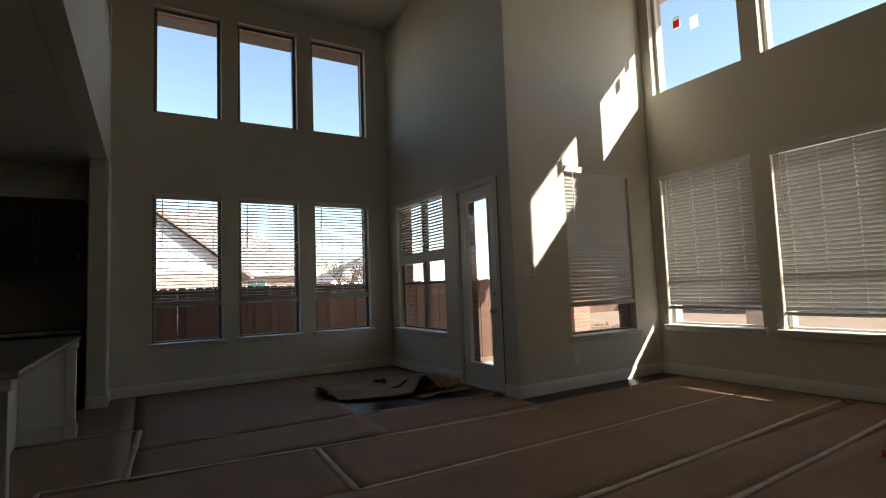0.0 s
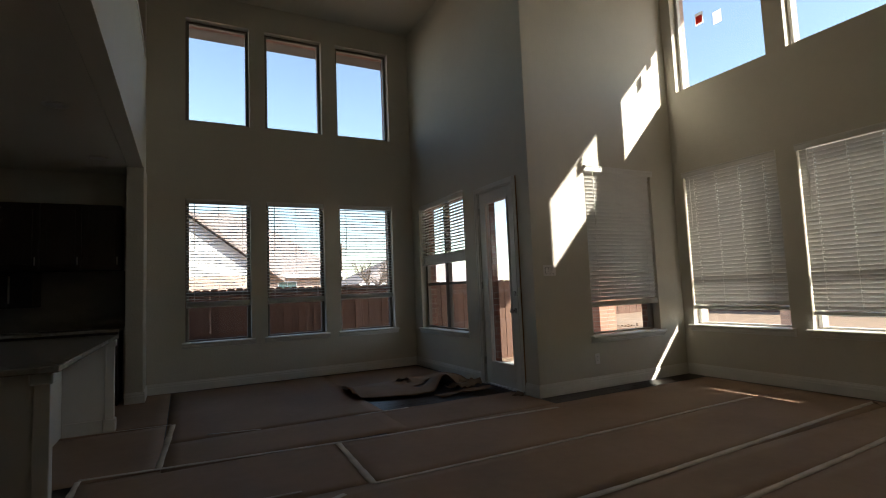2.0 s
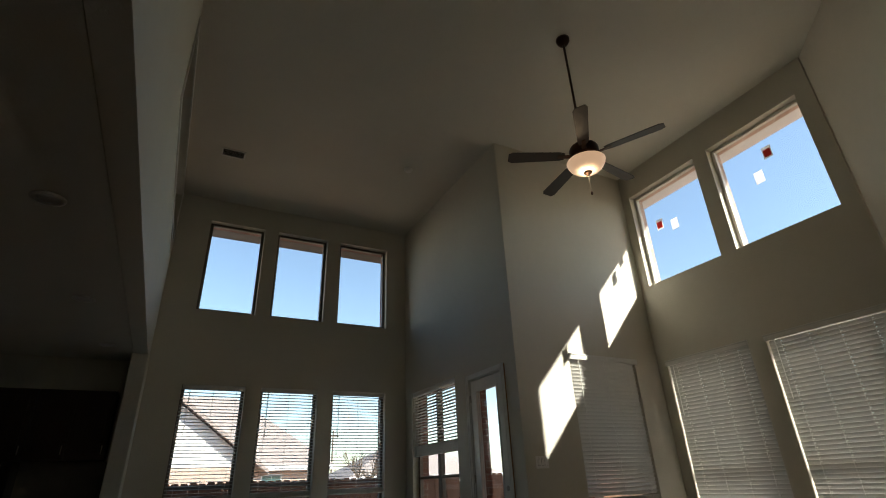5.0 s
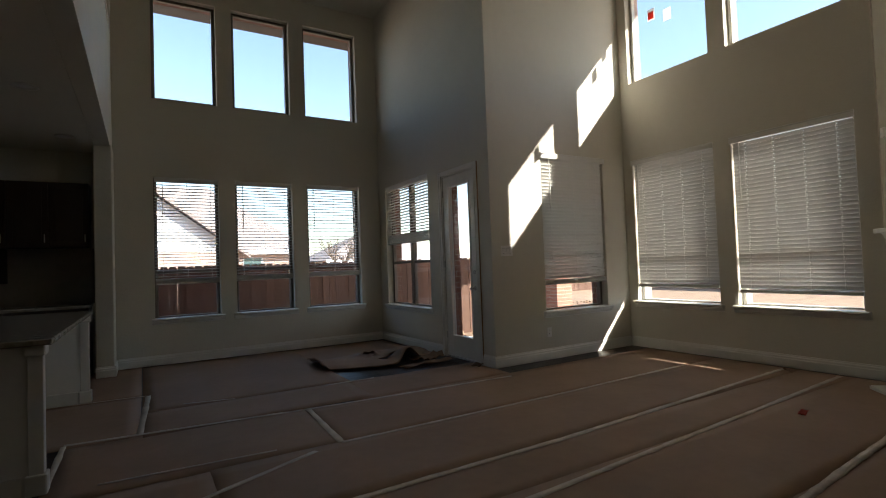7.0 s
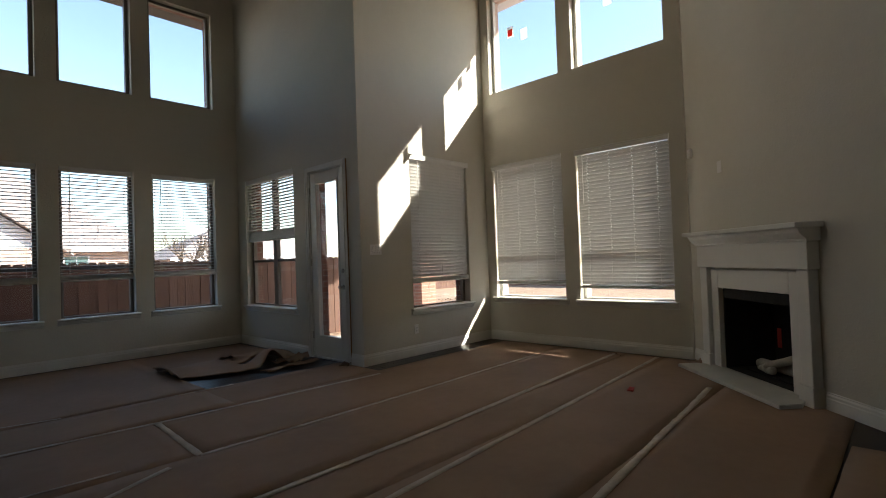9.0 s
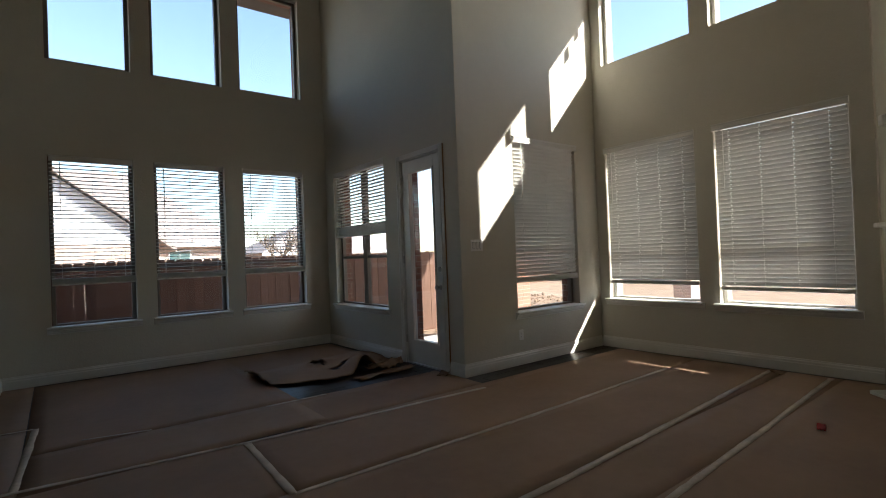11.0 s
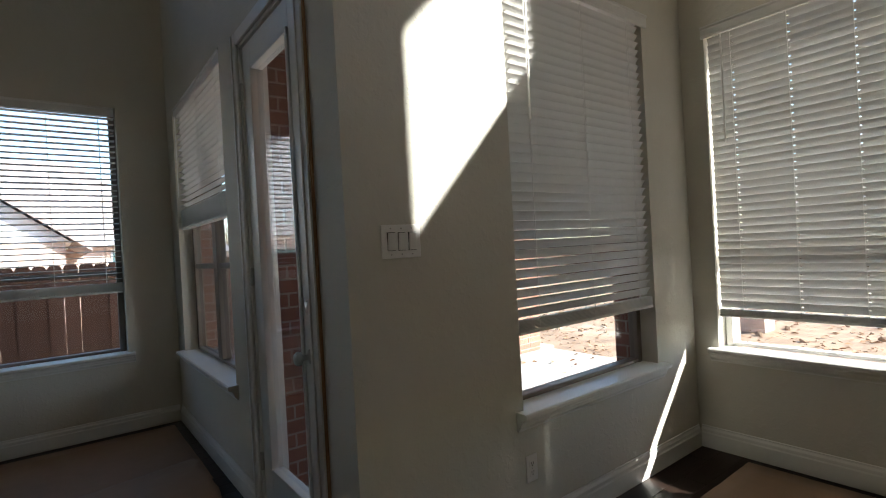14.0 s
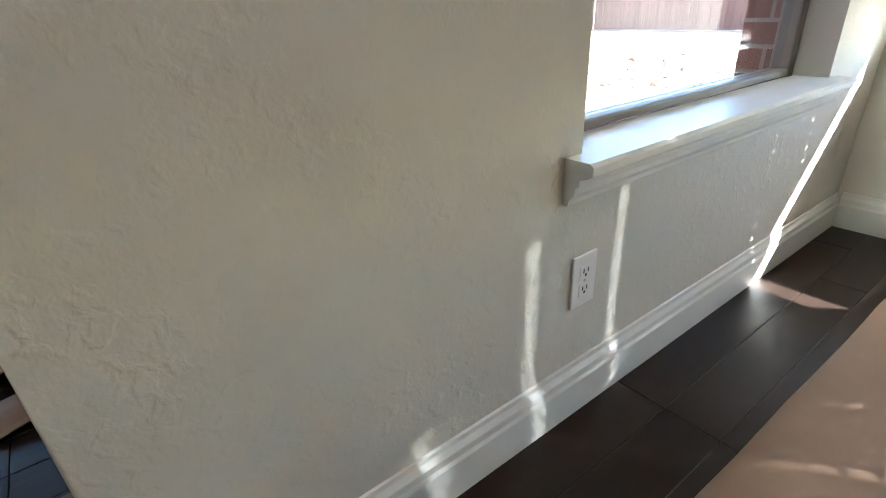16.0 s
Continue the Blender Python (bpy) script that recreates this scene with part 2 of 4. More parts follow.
# Each wall's own frame: u runs along it, v goes outwards.
NORTH = pose(0, 7.45, 0)
SUNNY = pose(0, 4.24, 0)
EAST = pose(5.85, 0, 0, 0, 0, -90)
PATIO = pose(3.445, 0, 0, 0, 0, -90)
DIAGONAL = pose(5.85, 1.336, 0, 0, 0, 225)
H = 5.6
T = 0.14

NORTH_U = [(0.05, 0.89), (1.11, 1.96), (2.19, 3.08)]
LOW, HIGH = (0.615, 2.61), (3.71, 5.21)
EAST_U = [(-4.095, -2.93), (-2.72, -1.525)]
EAST_LOW, EAST_HIGH = (0.615, 2.60), (3.692, 5.18)
north_holes = [(a, b, *z) for a, b in NORTH_U for z in (LOW, HIGH)]
east_holes = [(a, b, *z) for a, b in EAST_U for z in (EAST_LOW, EAST_HIGH)]
SUN_WIN = (4.265, 5.40, 0.58, 2.62)
PATIO_WIN = (-7.18, -5.72, 0.60, 2.57)
DOOR = (-5.34, -4.545, 0.0, 2.445)

# ---- the large structure ----
wall("wall_north", NORTH, -4.2, 3.445 + T, 0, H, T, north_holes, PAINT, "beige painted drywall with six window openings")
wall("wall_patio", PATIO, -7.45, -4.24, 0, H, T, [PATIO_WIN, DOOR], PAINT, "beige painted drywall with a door and a window", rounded=-4.24)
wall("wall_sunny", SUNNY, 3.445 + T, 5.85, 0, H, T, [SUN_WIN], PAINT, "beige painted drywall lit by patches of sun")
wall("wall_east", EAST, -4.24 - T, -1.35, 0, H, T, east_holes, PAINT, "beige painted drywall with four large windows")
wall("wall_fireplace", DIAGONAL, 0, 3.0, 0, H, T, [(0.58, 1.58, 0.03, 0.84)], PAINT, "beige painted wall set across the corner")
wall("wall_hall", pose(3.774, 0, 0, 0, 0, -90), 0.772, 4.5, 0, H, T, [], PAINT, "plain beige painted wall")
wall("wall_south", pose(0, -4.5, 0, 0, 0, 180), -3.774 - T, 4.2, 0, H, T, [], PAINT, "plain beige painted wall")
wall("wall_kitchen", pose(-4.2, 0, 0, 0, 0, 90), -4.5, 7.45, 0, H, T, [], PAINT, "plain beige kitchen wall")
# upper storey wall over the kitchen, with the overlook, carried on a post
KITCHEN_Z = 2.88
wall("wall_upper", pose(-0.42, 0, 0, 0, 0, 90), -4.5, 7.45, KITCHEN_Z, H, 0.16, [(3.6, 7.05, 4.45, 5.35)], PAINT, "beige painted upper wall with an overlook opening")
link_post = link("wall_post", box(-0.60, -0.405, 6.95, 7.447, 0, KITCHEN_Z + 0.02, 0.012), PAINT)
tagged(link_post, "beige painted post at the end of the kitchen opening", "post", kind="structure")
tagged(link("ceiling", box(-4.4, 3.6, 4.3805, 7.6, H, H + 0.12, bm=box(-4.4, 6.03, -4.7, 4.38, H, H + 0.12)), CEILING_PAINT), "off-white painted high ceiling", "ceiling", kind="structure")
tagged(link("ceiling_kitchen", box(-4.2, -0.585, -4.5, 7.44, KITCHEN_Z, KITCHEN_Z + 0.1), CEILING_PAINT), "low painted kitchen ceiling in shade", "ceiling", kind="structure")


def gable_roof(name, x0, x1, y0, y1, z, ridge, along):
    bm = bmesh.new()
    if along == "x":
        mid = (y0 + y1) / 2
        q = [(x0, y0, z), (x1, y0, z), (x1, y1, z), (x0, y1, z), (x0, mid, ridge), (x1, mid, ridge)]
        fs = ((0, 1, 5, 4), (2, 3, 4, 5), (0, 4, 3), (1, 2, 5), (0, 3, 2, 1))
    else:
        mid = (x0 + x1) / 2
        q = [(x0, y0, z), (x1, y0, z), (x1, y1, z), (x0, y1, z), (mid, y0, ridge), (mid, y1, ridge)]
        fs = ((0, 4, 5, 3), (1, 2, 5, 4), (0, 1, 4), (2, 3, 5), (0, 3, 2, 1))
    v = [bm.verts.new(p) for p in q]
    for f in fs:
        bm.faces.new([v[k] for k in f])
    tagged(link(name, bm, SHINGLE), "unseen brown shingle roof of the house, added to shade the fence", "roof", kind="structure")


# roofs out of view, ridge heights guessed so the house shades the fence
gable_roof("roof_main", -8.0, 6.03, -5.0, 4.5, H + 0.14, 9.0, "x")
gable_roof("roof_wing", -8.0, 3.72, 3.4, 7.72, H + 0.13, 7.6, "y")
tagged(link("eave", box(6.04, 6.72, -5.0, 4.5, 5.40, 5.54), SIDING), "painted eave over the upper windows", "eave", kind="structure")
# near-black colour paints in the shade under the north eave
tagged(link("eave_north", box(-4.6, 3.9, 7.73, 8.25, 5.30, 5.44), BLADE_AND_SHADE), "eave over the high windows, shade put into its near-black colour", "eave", kind="structure")
floor = tagged(link("floor", box(-4.3, 3.56, 4.3505, 7.56, -0.12, -0.012, bm=box(-4.3, 5.96, -4.6, 4.35, -0.12, -0.012)), WOOD), "dark stained hardwood floor", "floor", kind="structure")

# outer brick skin
for nm, m, u0, u1, hs in (("brick_skin_north", NORTH, -4.4, 3.445 + T + 0.12, north_holes), ("brick_skin_patio", PATIO, -7.45 - T, -4.24 - T - 0.002, [PATIO_WIN, DOOR]),
                          ("brick_skin_sunny", SUNNY, 3.445 + T + 0.122, 5.85 + T, [SUN_WIN]), ("brick_skin_east", EAST, -4.24 - T - 0.12, -1.0, east_holes)):
    grown = [(a + 0.02, b - 0.02, c, d - 0.02) if c else (a, b, c, d) for a, b, c, d in hs]
    pale = nm == "brick_skin_east"
    wall(nm, m, u0, u1, -0.5, H, 0.12, grown, HOUSE_BRICK if pale else VENEER, "pale brick outer skin of the house" if pale else "red brick outer skin of the house", v0=T + 0.003)

# baseboards: a stepped moulding along each wall
BASE = [(0, 0), (-0.017, 0), (-0.017, 0.088), (-0.013, 0.096), (-0.013, 0.112), (-0.006, 0.124), (-0.005, 0.134), (0, 0.136)]


def baseboard(m, u0, u1):
    ob = link("baseboard", extrude_profile([(y - 0.001, z) for y, z in BASE], u0, u1), TRIM)
    ob.matrix_basis = m
    tagged(ob, "white painted stepped baseboard moulding", "baseboard", kind="structure")


baseboard(NORTH, -0.42, 3.428)
baseboard(PATIO, -7.432, -5.42)
baseboard(PATIO, -4.47, -4.224)
baseboard(SUNNY, 3.429, 5.833)
baseboard(EAST, -4.222, -1.36)
baseboard(DIAGONAL, 0.01, 0.30)
baseboard(DIAGONAL, 1.87, 2.98)
baseboard(pose(-0.405, 0, 0, 0, 0, 90), 6.95, 7.43)
baseboard(pose(0, 6.95, 0), -0.60, -0.39)


# ---- windows ----
SILL = [(0.1, 0), (0.1, 0.022), (-0.052, 0.022), (-0.06, 0.016), (-0.06, 0.002), (-0.05, -0.005), (-0.034, -0.010), (-0.034, -0.022), (-0.027, -0.027), (-0.024, -0.040), (-0.014, -0.052), (-0.012, -0.062), (-0.001, -0.064), (-0.001, 0)]
pane_count = [0]


def window(index, m, hole, label, mullion=False, rail=None, sill=True, vinyl=VINYL, stickers=()):
    a, b, c, d = hole
    w = base(f"window_{index}", m, label, "window", kind="structure")
    o, t, e = T - 0.045, 0.045, 0.004
    for nm, q in (("frame_stile", (a + e, a + t, c + e, d - e)), ("frame_stile", (b - t, b - e, c + e, d - e)), ("frame_rail", (a + t, b - t, d - t, d - e)), ("frame_rail", (a + t, b - t, c + e + 0.02, c + 0.046))):
        part(nm, box(q[0], q[1], o, o + 0.06, q[2], q[3], 0.006), vinyl, w)
    spans = [(a + t, b - t)]
    if mullion:
        mid = (a + b) / 2
        part("mullion", box(mid - 0.05, mid + 0.05, o - 0.004, o + 0.062, c + 0.047, d - t - 0.001, 0.006), vinyl, w)
        spans = [(a + t, mid - 0.051), (mid + 0.051, b - t)]
    for p, q in spans:
        if rail:
            part("meeting_rail", box(p + 0.001, q - 0.001, o + 0.004, o + 0.056, rail - 0.02, rail + 0.02, 0.005), vinyl, w)
        g = part("pane", box(p + 0.002, q - 0.002, o + 0.026, o + 0.031, c + 0.047, d - t - 0.002), GLASS, w)
        g.visible_shadow = False
    if sill:
        s = part("window_sill", extrude_profile([(y, z + c) for y, z in SILL], a - 0.045, b + 0.045), TRIM, w, "white painted wooden sill with a moulded apron")
    for u, z, red in stickers:
        t0 = part("sticker", box(a + u, a + u + 0.11, o + 0.020, o + 0.0255, c + z, c + z + 0.16), STICKER, w, "paper label on the glass")
        if red:
            part("red_patch", box(a + u + 0.012, a + u + 0.098, o + 0.018, o + 0.0195, c + z + 0.02, c + z + 0.12), RED_TAG, t0, "red patch of the label")
    return w


i = 0
for a, b in NORTH_U:
    i += 1
    window(i, NORTH, (a, b, *LOW), "tall window with a moulded white sill onto the fence", rail=1.28)
for a, b in NORTH_U:
    i += 1
    window(i, NORTH, (a, b, *HIGH), "high bare window showing blue sky", sill=False)
for a, b in EAST_U:
    i += 1
    window(i, EAST, (a, b, *EAST_LOW), "wide window with a moulded white sill, sun behind", vinyl=VINYL_WHITE, rail=1.24)
for a, b, marks in zip(*zip(*EAST_U), ([(0.28, 0.80, True), (0.52, 0.70, False)], [(0.60, 0.98, True), (0.42, 0.72, False)])):
    i += 1
    window(i, EAST, (a, b, *EAST_HIGH), "high bare window with stickers on its glass", sill=False, stickers=marks, vinyl=VINYL_WHITE)
window(i + 1, SUNNY, SUN_WIN, "window with a moulded white sill onto the patio", rail=1.30)
window(i + 2, PATIO, PATIO_WIN, "twin window with brown frames onto the patio", mullion=True, rail=1.30)


# ---- the patio door ----
def patio_door():
    a, b, c, d = DOOR
    w = base("door_1", PATIO, "closed white full-glass patio door in a moulded casing", "door", kind="structure")
    for q in ((a - 0.062, a + 0.006), (b - 0.006, b + 0.062)):
        part("casing", box(q[0], q[1], -0.018, -0.0005, 0, d + 0.06, 0.006), TRIM, w)
        part("casing_bead", box(q[0] + 0.008, q[1] - 0.04, -0.026, -0.0185, 0, d + 0.052, 0.003), TRIM, w)
    part("casing", box(a + 0.0065, b - 0.0065, -0.018, -0.0005, d - 0.006, d + 0.06, 0.006), TRIM, w)
    part("wood_strip", box(b + 0.0625, b + 0.074, -0.012, -0.0005, 0, d + 0.05, 0.002), RAW_WOOD, w, "bare brown wooden strip beside the casing")
    part("jamb", box(a + 0.001, a + 0.02, 0.0, T, 0, d - 0.001), TRIM, w)
    part("jamb", box(b - 0.02, b - 0.001, 0.0, T, 0, d - 0.001), TRIM, w)
    part("jamb", box(a + 0.021, b - 0.021, 0.0, T, d - 0.02, d - 0.001), TRIM, w)
    part("threshold", box(a + 0.021, b - 0.021, 0.0, T, 0.001, 0.02, 0.004), METAL, w)
    x0, x1, z0, z1 = a + 0.023, b - 0.023, 0.022, d - 0.023
    g0, g1, h0, h1 = -5.195, -4.685, 0.275, 2.295
    y0, y1 = 0.012, 0.056
    part("stile", box(x0, g0, y0, y1, z0, z1, 0.002), TRIM, w)
    part("stile", box(g1, x1, y0, y1, z0, z1, 0.002), TRIM, w)
    part("rail", box(g0 + 0.0005, g1 - 0.0005, y0, y1, z0, h0, 0.002), TRIM, w)
    part("rail", box(g0 + 0.0005, g1 - 0.0005, y0, y1, h1, z1, 0.002), TRIM, w)
    for q in ((g0, g0 + 0.022, h0, h1), (g1 - 0.022, g1, h0, h1), (g0 + 0.0225, g1 - 0.0225, h0, h0 + 0.022), (g0 + 0.0225, g1 - 0.0225, h1 - 0.022, h1)):
        part("glazing_bead", box(q[0], q[1], y0 - 0.010, y1 + 0.008, q[2], q[3], 0.004), TRIM, w)
    pane = part("pane", box(g0 + 0.01, g1 - 0.01, 0.032, 0.037, h0 + 0.01, h1 - 0.01), GLASS, w)
    pane.visible_shadow = False
    knob = part("door_knob", lathe([(0.030, 0), (0.030, 0.006), (0.012, 0.012), (0.011, 0.035), (0.026, 0.045), (0.029, 0.058), (0.022, 0.068), (0.006, 0.071)], 24), METAL, w, "brushed nickel knob", True)
    knob.matrix_basis = pose(-4.625, y0 - 0.0, 0.93, 90)
    bolt = part("deadbolt", lathe([(0.028, 0), (0.028, 0.008), (0.018, 0.014), (0.004, 0.016)], 24), METAL, w, "brushed nickel deadbolt", True)
    bolt.matrix_basis = pose(-4.625, y0, 1.13, 90)
    for z in (0.25, 1.2, 2.15):
        part("hinge", box(x0 - 0.012, x0 + 0.006, -0.006, 0.0115, z, z + 0.09, 0.003), METAL, w)


patio_door()


# ---- blinds ----
def slat_mesh(length, cords):
    """One curved slat, pierced by a slot for each lift cord."""
    xs = [-length / 2] + [u + d for u in cords for d in (-0.0055, 0.0055)] + [length / 2]
    ys = [-0.025, -0.014, -0.0029, 0.0029, 0.014, 0.025]
    bm = bmesh.new()
    arch = lambda y: 0.0035 * math.cos(math.pi * y / 0.05)
    vert = [[[bm.verts.new((x, y, arch(y) + h)) for h in (-0.0013, 0.0013)] for y in ys] for x in xs]
    solid = lambda i, j: 0 <= i < len(xs) - 1 and 0 <= j < 5 and not (j == 2 and i % 2)
    for i in range(len(xs) - 1):
        for j in range(5):
            if not solid(i, j):
                continue
            for k in (0, 1):
                bm.faces.new((vert[i][j][k], vert[i + 1][j][k], vert[i + 1][j + 1][k], vert[i][j + 1][k]))
            for di, dj, p, q in ((-1, 0, (i, j), (i, j + 1)), (1, 0, (i + 1, j), (i + 1, j + 1)), (0, -1, (i, j), (i + 1, j)), (0, 1, (i, j + 1), (i + 1, j + 1))):
                if not solid(i + di, j + dj):
                    bm.faces.new((vert[p[0]][p[1]][0], vert[q[0]][q[1]][0], vert[q[0]][q[1]][1], vert[p[0]][p[1]][1]))
    bmesh.ops.recalc_face_normals(bm, faces=bm.faces)
    me = bpy.data.meshes.new("slat")
    bm.to_mesh(me)
    bm.free()
    me.materials.append(SLAT)
    return me


def blind(m, hole, bottom, tilt, label, depth=0.03, wand=True, jitter=1.5, ladders=3, lift=0.0, valance_out=0.0, cord=0.0045, pierced=True):
    a, b, c, d = hole
    g = 0.012
    w = base("window_blind", m @ pose((a + b) / 2, depth, bottom), label, "window blind", "slatted window blinds")
    L = b - a - 2 * g
    top = d - bottom
    vw = L / 2 + valance_out
    part("valance", extrude_profile([(-0.036 - lift, top - 0.072), (-0.030 - lift, top - 0.074), (-0.027 - lift, top - 0.01), (-0.034 - lift, top - 0.003), (-0.046 - lift, top - 0.003), (-0.046 - lift, top - 0.012), (-0.040 - lift, top - 0.02), (-0.040 - lift, top - 0.06)], -vw, vw), SLAT, w, "white moulded valance")
    part("headrail", box(-L / 2, L / 2, -0.024, 0.028, top - 0.045, top - 0.003, 0.002), SLAT, w)
    part("bottom_rail", box(-L / 2, L / 2, -0.026, 0.026, 0.0, 0.018, 0.004), SLAT, w)
    us = [-L / 2 + L * (0.12 + 0.76 * k / (ladders - 1)) for k in range(ladders)]
    me = slat_mesh(L, us if pierced else [])
    stack = 0.022
    spare = max(0, int((bottom - c - 0.03) / 0.044))
    for k in range(spare):
        s = new("slat", me)
        s.parent = w
        s.matrix_basis = pose(0, random.uniform(-0.001, 0.001), stack + k * 0.0062)
    z = stack + spare * 0.0062 + 0.03
    while z < top - 0.058:
        s = new("slat", me)
        s.parent = w
        s.matrix_basis = pose(0, 0, z, tilt + random.uniform(-jitter, jitter), random.uniform(-0.06, 0.06))
        z += 0.0445
    for u in us:
        for y in (-0.0275, 0.0275):
            part("ladder_cord", box(u - cord, u + cord, y - 0.0008, y + 0.0008, 0.019, top - 0.046), CORD, w)
    if wand:
        part("tilt_wand", lathe([(0.0045, 0), (0.0045, 0.62), (0.003, 0.64)], 8), CORD, w, "clear tilt wand").matrix_basis = pose(-L / 2 + 0.10, -0.05 - lift, top - 0.72)
    return w


for k, (a, b) in enumerate(NORTH_U):
    blind(NORTH, (a, b, *LOW), 1.10 + 0.01 * k, -4, "white slatted blind with open slats, part raised", depth=0.045, cord=0.0013)
for k, (a, b) in enumerate(EAST_U):
    blind(EAST, (a, b, *EAST_LOW), 0.83 - 0.045 * k, -67, "white slatted blind with tilted slats, sun behind", depth=0.03, ladders=4, lift=0.012, valance_out=0.02, cord=0.0016)
blind(SUNNY, SUN_WIN, 0.93, -56, "white slatted blind, nearly closed, raised off the sill", depth=0.03, lift=0.016, valance_out=0.03, cord=0.0015, pierced=False)
blind(PATIO, PATIO_WIN, 1.60, -8, "white slatted blind with open slats, raised halfway", depth=0.045, cord=0.0015)


# ---- floor covering: paper sheets, tape, bare planks ----
def sheet(x0, x1, y0, y1, wobble=0.012, torn=(), seed=0):
    """One length of floor paper with uneven edges; torn names the edges that are ragged."""
    rnd = random.Random(seed)
    nx, ny = max(2, int((x1 - x0) / 0.12)), max(2, int((y1 - y0) / 0.12))
    bm = bmesh.new()
    grid = []
    for j in range(ny + 1):
        row = []
        for i in range(nx + 1):
            x, y = x0 + (x1 - x0) * i / nx, y0 + (y1 - y0) * j / ny
            if j in (0, ny):
                big = ("low" if j == 0 else "high") in torn
                y += rnd.uniform(-1, 1) * 0.002 + (noise.noise((x * 1.7, seed, j)) * 0.13 if big else noise.noise((x * 0.6, seed, j)) * wobble)
            if i in (0, nx):
                x += rnd.uniform(-1, 1) * 0.002
            lift = 0.003 * max(0, noise.noise((x * 1.6, y * 1.6, seed))) + 0.0035 + 0.0012 * (seed % 3)
            row.append(bm.verts.new((x, y, lift)))
        grid.append(row)
    for j in range(ny):
        for i in range(nx):
            bm.faces.new((grid[j][i], grid[j][i + 1], grid[j + 1][i + 1], grid[j + 1][i]))
    edge = [e for e in bm.edges if e.is_boundary]
    r = bmesh.ops.extrude_edge_only(bm, edges=edge)
    for v in r["geom"]:
        if isinstance(v, bmesh.types.BMVert):
            v.co.z = 0.0012
    ob = link("floor_paper", bm, PAPER, smooth=True)
    tagged(ob, "brown paper sheet taped over the hardwood floor", "floor paper", "paper sheets on the floor")


for k, q in enumerate([(-0.62, 1.14, 2.945, 4.06), (1.11, 5.775, 2.925, 3.93), (0.25, 5.775, 2.08, 2.96), (-4.1, 0.28, 1.65, 2.96), (0.25, 5.775, 1.58, 2.11), (-4.1, 5.775, 0.78, 1.62), (-4.1, 4.9, -0.16, 0.80), (-4.1, 3.75, -1.12, -0.175),
                     (-4.1, 3.75, -2.1, -1.135), (-4.1, 3.75, -4.45, -2.11), (-0.11, 1.80, 3.98, 4.775), (-0.11, 1.84, 4.75, 7.345), (1.60, 3.36, 6.02, 7.345), (-4.1, -0.12, 5.49, 7.40), (-4.1, -0.12, 4.03, 5.475)]):
    sheet(*q, seed=k)
sheet(1.58, 3.41, 3.90, 4.72, torn=("high",), seed=42)


def tape(points, width=0.052, seed=0):
    rnd = random.Random(seed)
    bm = bmesh.new()
    rows = []
    for (ax, ay), (bx, by) in zip(points, points[1:]):
        n = max(2, int(math.hypot(bx - ax, by - ay) / 0.08))
        d = Vector((bx - ax, by - ay)).normalized()
        for i in range(n + (1 if (bx, by) == points[-1] else 0)):
            x, y = ax + (bx - ax) * i / n, ay + (by - ay) * i / n
            off = noise.noise((x * 0.9, y * 0.9, seed)) * 0.012
            w = width * 0.44 * (1 + rnd.uniform(-0.16, 0.16))
            z = 0.0090 + rnd.uniform(0, 0.0008)
            rows.append([bm.verts.new((x - d.y * (off + s * w), y + d.x * (off + s * w), z)) for s in (-1, 0, 1)])
    for a, b in zip(rows, rows[1:]):
        for k in (0, 1):
            bm.faces.new((a[k], a[k + 1], b[k + 1], b[k]))
    r = bmesh.ops.extrude_edge_only(bm, edges=[e for e in bm.edges if e.is_boundary])
    for v in r["geom"]:
        if isinstance(v, bmesh.types.BMVert):
            v.co.z -= 0.0015
    ob = link("tape_strip", bm, TAPE, smooth=True)
    tagged(ob, "strip of pale masking tape along a paper seam", "tape", "tape on the floor paper")


for k, (w, pts) in enumerate([(0.050, [(-0.61, 4.12), (1.14, 3.925), (3.31, 3.79)]), (0.045, [(1.10, 2.94), (3.0, 2.93), (5.13, 2.98)]), (0.056, [(0.72, 2.05), (2.4, 2.06), (5.71, 2.21)]), (0.05, [(1.2, 1.50), (3.1, 1.59), (5.73, 1.715)]),
                             (0.056, [(1.0, 0.60), (2.28, 0.70), (4.67, 0.87)]), (0.045, [(0.0, 2.46), (0.90, 2.87)]), (0.055, [(1.14, 3.93), (1.10, 2.94)]), (0.055, [(-0.13, 4.06), (-0.06, 5.48)]), (0.045, [(-0.60, 4.10), (-0.60, 3.3)]),
                             (0.03, [(0.22, 4.87), (0.66, 4.75)]), (0.04, [(1.54, 4.72), (2.10, 4.71)]), (0.028, [(-0.98, 5.56), (-0.08, 5.48)]), (0.03, [(-0.34, 3.13), (0.68, 3.06)])]):
    tape(pts, w, k)


